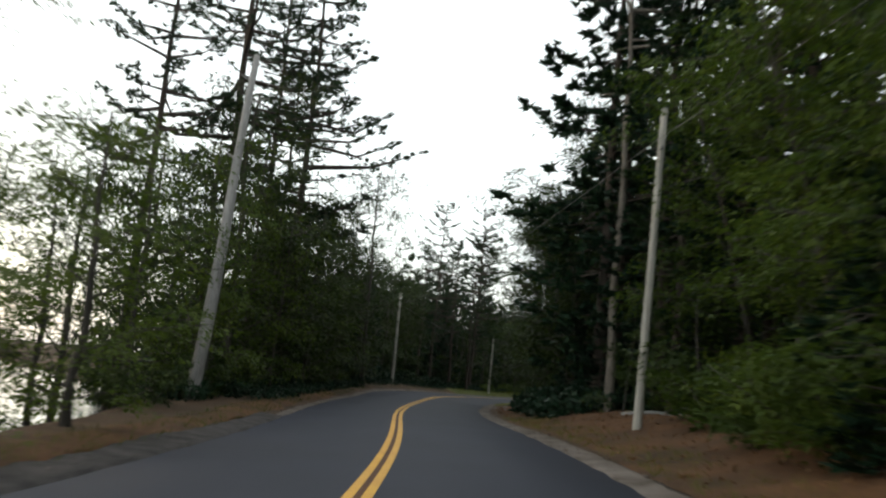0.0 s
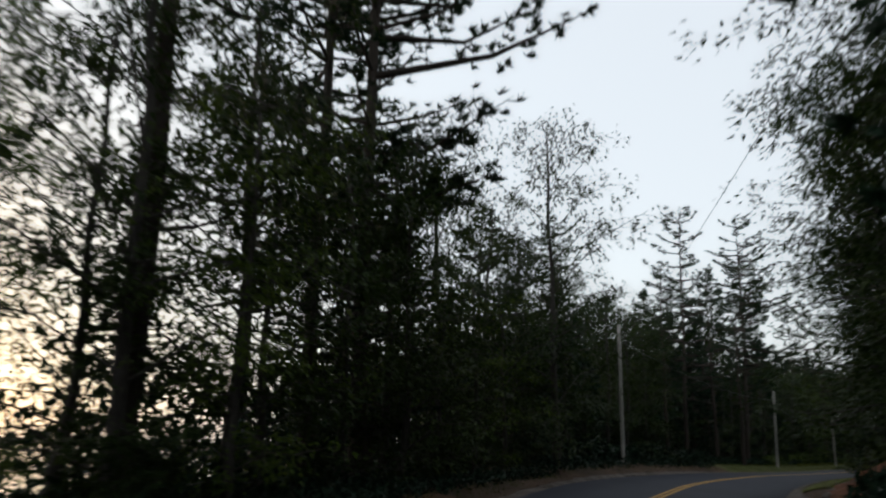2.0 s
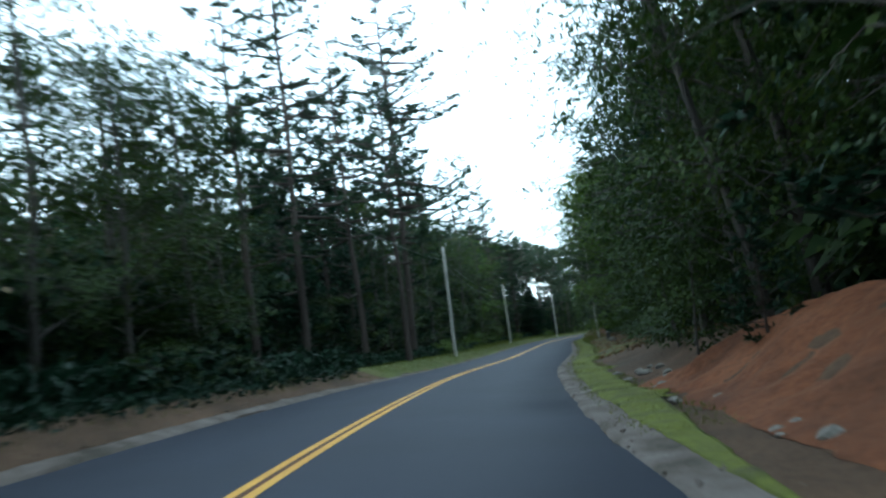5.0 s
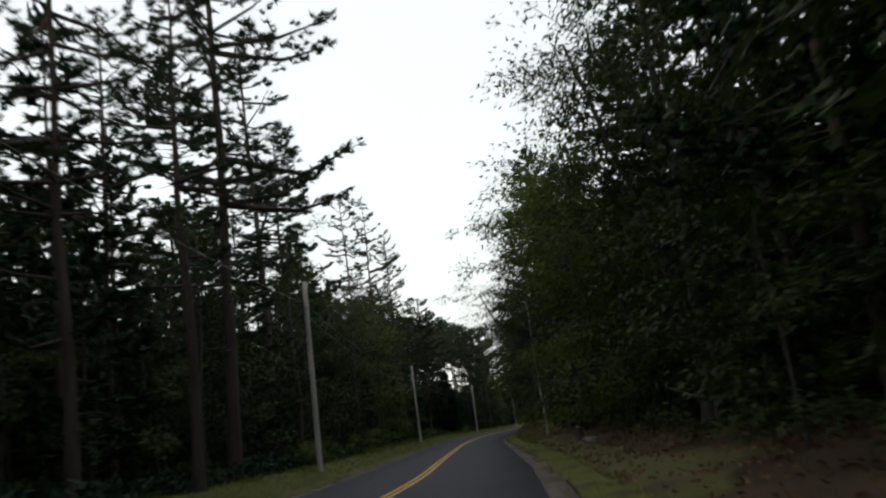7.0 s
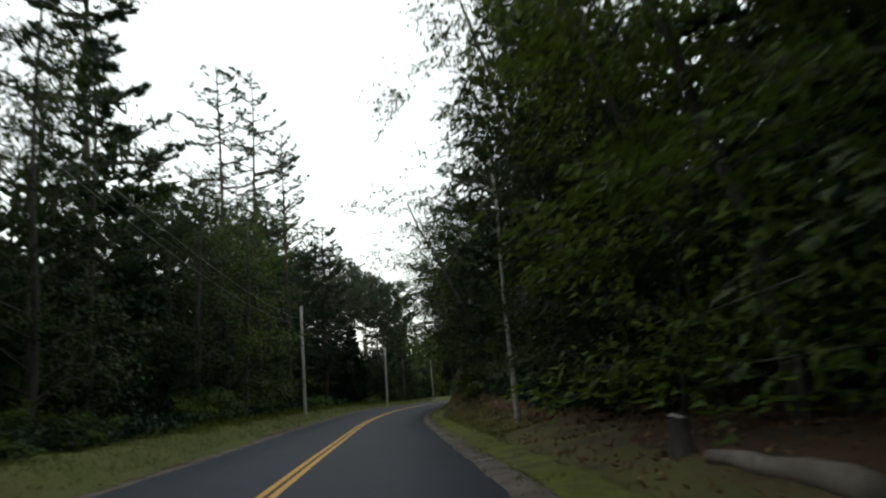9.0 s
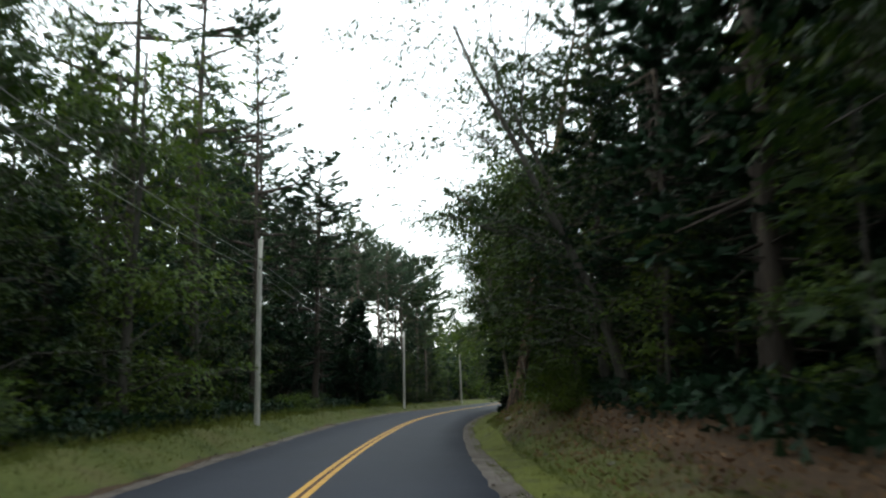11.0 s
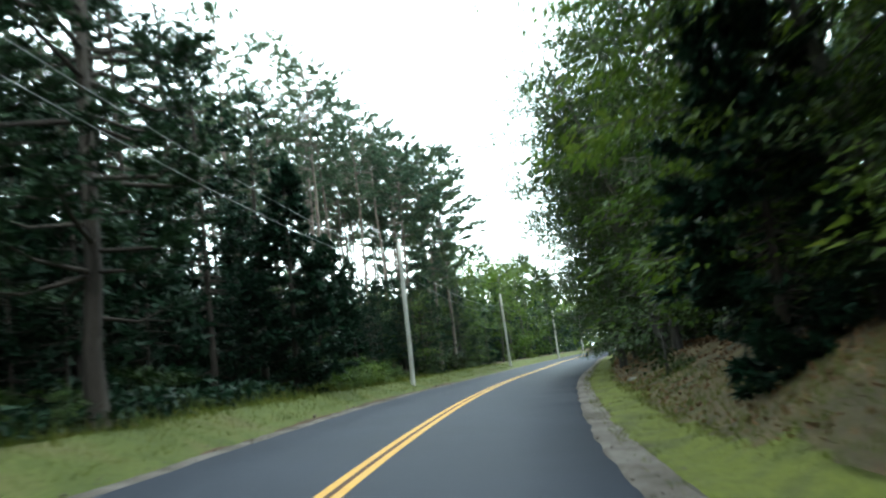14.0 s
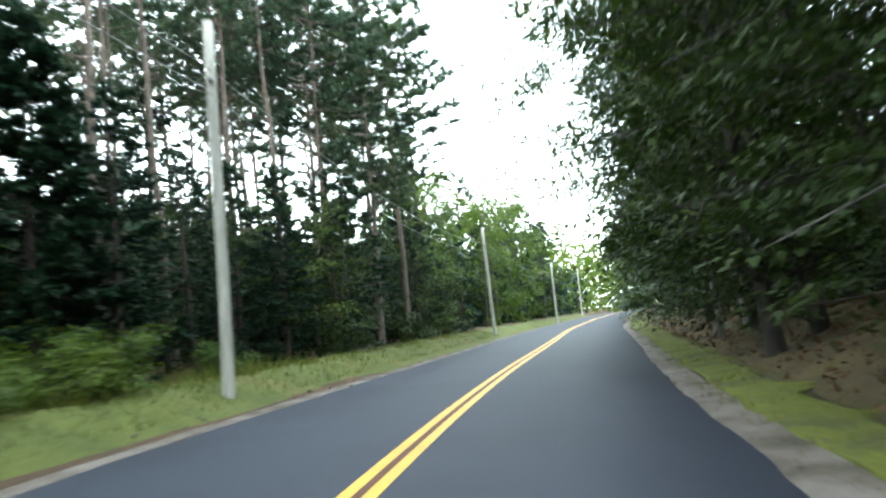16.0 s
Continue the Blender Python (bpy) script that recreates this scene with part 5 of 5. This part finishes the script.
def pebbles_along(count, y0, y1, n0, n1, seed):
    rng = np.random.default_rng(seed)
    ys = rng.uniform(y0, y1, count)
    ns = rng.uniform(n0, n1, count)
    x, y = side(ys, ns + np.where(ns > 0, edge_r(ys), -edge_l(ys)))
    c = np.column_stack([x, y, ground_z(x, y) + 0.055])
    s = rng.uniform(0.01, 0.026, count) * rng.choice([1, 1, 1, 1.8], count)
    o = np.array([(1, 0, 0), (0, 1, 0), (-1, 0, 0), (0, -1, 0), (0, 0, 0.7), (0, 0, -0.7)])
    v = c[:, None, :] + (o[None] + rng.normal(0, 0.22, (count, 6, 3))) * s[:, None, None]
    k = np.array([(0, 1, 4), (1, 2, 4), (2, 3, 4), (3, 0, 4), (1, 0, 5), (2, 1, 5), (3, 2, 5), (0, 3, 5)])
    f = (np.arange(count)[:, None, None] * 6 + k[None]).reshape(-1, 3)
    return tagged(new("gravel", mesh_of("gravel", v.reshape(-1, 3), f, GRAVEL)), "loose grey gravel stones on the shoulder", "gravel", kind="stuff")


pebbles_along(1500, 0, 200, 0.02, 0.75, 61)
pebbles_along(1100, 0, 200, -0.65, -0.02, 62)


# ---- stones, stump, logs ----
def stone(x, y, size, seed, name="stone", label="pale weathered granite stone", flat=0.6, turn=0.0, sink=0.25):
    rng = np.random.default_rng(seed)
    bm = bmesh.new()
    bmesh.ops.create_icosphere(bm, subdivisions=3 if max(size) > 0.5 else 2, radius=0.5)
    off = rng.uniform(-9, 9, 3)
    for v in bm.verts:
        d = Vector(v.co) * 2.3 + Vector(off)
        v.co *= 1 + 0.35 * noise.noise(d) + 0.15 * noise.noise(d * 2.7)
        v.co = Vector((v.co.x * size[0], v.co.y * size[1], v.co.z * size[2]))
    me = bpy.data.meshes.new(name)
    bm.to_mesh(me)
    bm.free()
    me.materials.append(ROCK)
    ob = new(name, me)
    ob.matrix_basis = pose(x, y, float(ground_z(x, y)) + size[2] * (0.5 - sink), 0, 0, turn)
    return tagged(ob, label, "rock")


stone(19.22, 154.6, (0.3, 0.24, 0.2), 3)
stone(19.35, 153.5, (0.26, 0.2, 0.16), 4)
stone(20.6, 152.6, (0.32, 0.22, 0.18), 5)
stone(25.6, 172.0, (0.3, 0.25, 0.18), 6)
stone(27.9, 184.0, (0.4, 0.26, 0.2), 7)
pebbles = random.Random(4)
for k in range(46):
    y = pebbles.uniform(52, 80)
    x, yy = side(y, float(edge_r(y)) + pebbles.uniform(1.35, 2.3))
    s = pebbles.uniform(0.06, 0.24)
    stone(float(x), float(yy), (s * 1.3, s, s * 0.7), 20 + k, "stone", "small broken stone at the foot of the soil bank", turn=pebbles.uniform(0, 180))
for k in range(34):
    y = pebbles.uniform(140, 160)
    x, yy = side(y, float(edge_r(y)) + pebbles.uniform(2.2, 5.2))
    s = pebbles.uniform(0.06, 0.17)
    stone(float(x), float(yy), (s * 1.3, s, s * 0.7), 90 + k, "stone", "small pale stone among dry leaves", turn=pebbles.uniform(0, 180))


def stump(x, y, r, h):
    z = float(ground_z(x, y)) - 0.1
    ob = new("tree_stump")
    ob.location = (x, y, z)
    b = Build()
    b.tube([(0, 0, 0), (0, 0, h * 0.25), (0, 0, h * 0.7), (0, 0, h)], [r * 1.7, r * 1.15, r, r], 14, False)
    part("stump_side", b.mesh("stump_side", GREY_BARK, True), ob)
    c = Build()
    c.tube([(0, 0, h - 0.02), (0.02, 0, h + 0.03)], [r * 0.98, r * 0.9], 6)
    part("cut_face", c.mesh("cut_face", DEAD_WOOD), ob, "pale cut face")
    return tagged(ob, "low tree stump with a pale cut face", "tree stump")


stump(12.1, 113.4, 0.15, 0.7)


def log(a, b, r, label="fallen pale log lying on needles", kink=0.0, mat=DEAD_WOOD):
    rng = np.random.default_rng(int(abs(a[0] * 10 + a[1])))
    k = 9
    u = np.linspace(0, 1, k)
    x = a[0] + (b[0] - a[0]) * u + kink * np.sin(math.pi * u) + rng.normal(0, r * 0.12, k)
    y = a[1] + (b[1] - a[1]) * u + rng.normal(0, r * 0.12, k)
    pts = np.column_stack([x, y, ground_z(x, y) + r * 0.5])
    rad = r * (1 - 0.35 * u) * (1 + rng.normal(0, 0.07, k))
    bd = Build()
    e = (pts[0] - pts[1]) * 0.01
    bd.tube(np.vstack([pts[0] + e, pts]), np.concatenate([[r * 0.05], rad]), 6)
    return tagged(new("fallen_log", bd.mesh("fallen_log", mat, True)), label, "log")


log((11.2, 108.6), (12.0, 112.4), 0.2, "thick pale weathered log on the leaf litter", 0.1, POLE_BARK)
log((4.6, 26.6), (7.4, 25.2), 0.1)
log((5.6, 25.6), (8.6, 26.4), 0.07)
log((20.4, 152.0), (22.6, 154.4), 0.06, "thin pale fallen branch among dry leaves", 0.2)
log((21.4, 156.0), (23.4, 154.2), 0.05, "thin pale fallen branch among dry leaves", -0.2)
log((20.8, 158.0), (22.3, 159.8), 0.05, "thin pale fallen branch among dry leaves")


def dead_sapling(x, y):
    z = float(ground_z(x, y)) - 0.05
    b = Build()
    pts = np.array([(0.25, 0.1, 0), (0.02, 0, 0.26), (-0.1, 0, 0.46), (-0.04, 0, 0.82), (0.0, 0, 1.05), (-0.05, 0, 1.5), (-0.14, 0.06, 1.95)])
    b.tube(pts, [0.015, 0.015, 0.013, 0.013, 0.011, 0.009, 0.005], 6)
    ob = new("dead_sapling", b.mesh("dead_sapling", DEAD_WOOD, True))
    ob.location = (x, y, z)
    return tagged(ob, "thin bent dead sapling with bare pale wood", "dead tree")


dead_sapling(20.5, 156.4)


# ---- the small sign by the first pole ----
def small_sign(x, y, turn):
    z = float(ground_z(x, y))
    ob = new("roadside_sign")
    ob.matrix_basis = pose(x, y, z, 0, 0, turn)
    c = Build()
    box(c, (-0.025, -0.012, -0.2), (0.025, 0.012, 0.9))
    part("post", c.mesh("post", METAL), ob, "thin galvanised post")
    c = Build()
    box(c, (-0.085, -0.022, 0.62), (0.085, -0.014, 0.92))
    plate = part("plate", c.mesh("plate", SIGN_WHITE), ob, "white plate")
    for k, (w, zz) in enumerate([(0.06, 0.87), (0.045, 0.81), (0.062, 0.75), (0.04, 0.69)]):
        c = Build()
        box(c, (-w, -0.028, zz - 0.014), (w, -0.022, zz + 0.014))
        part("bar", c.mesh("bar", SIGN_BLACK), plate)
    return tagged(ob, "small white sign with dark lines on a thin post", "sign")


small_sign(5.86, 17.4, 12)
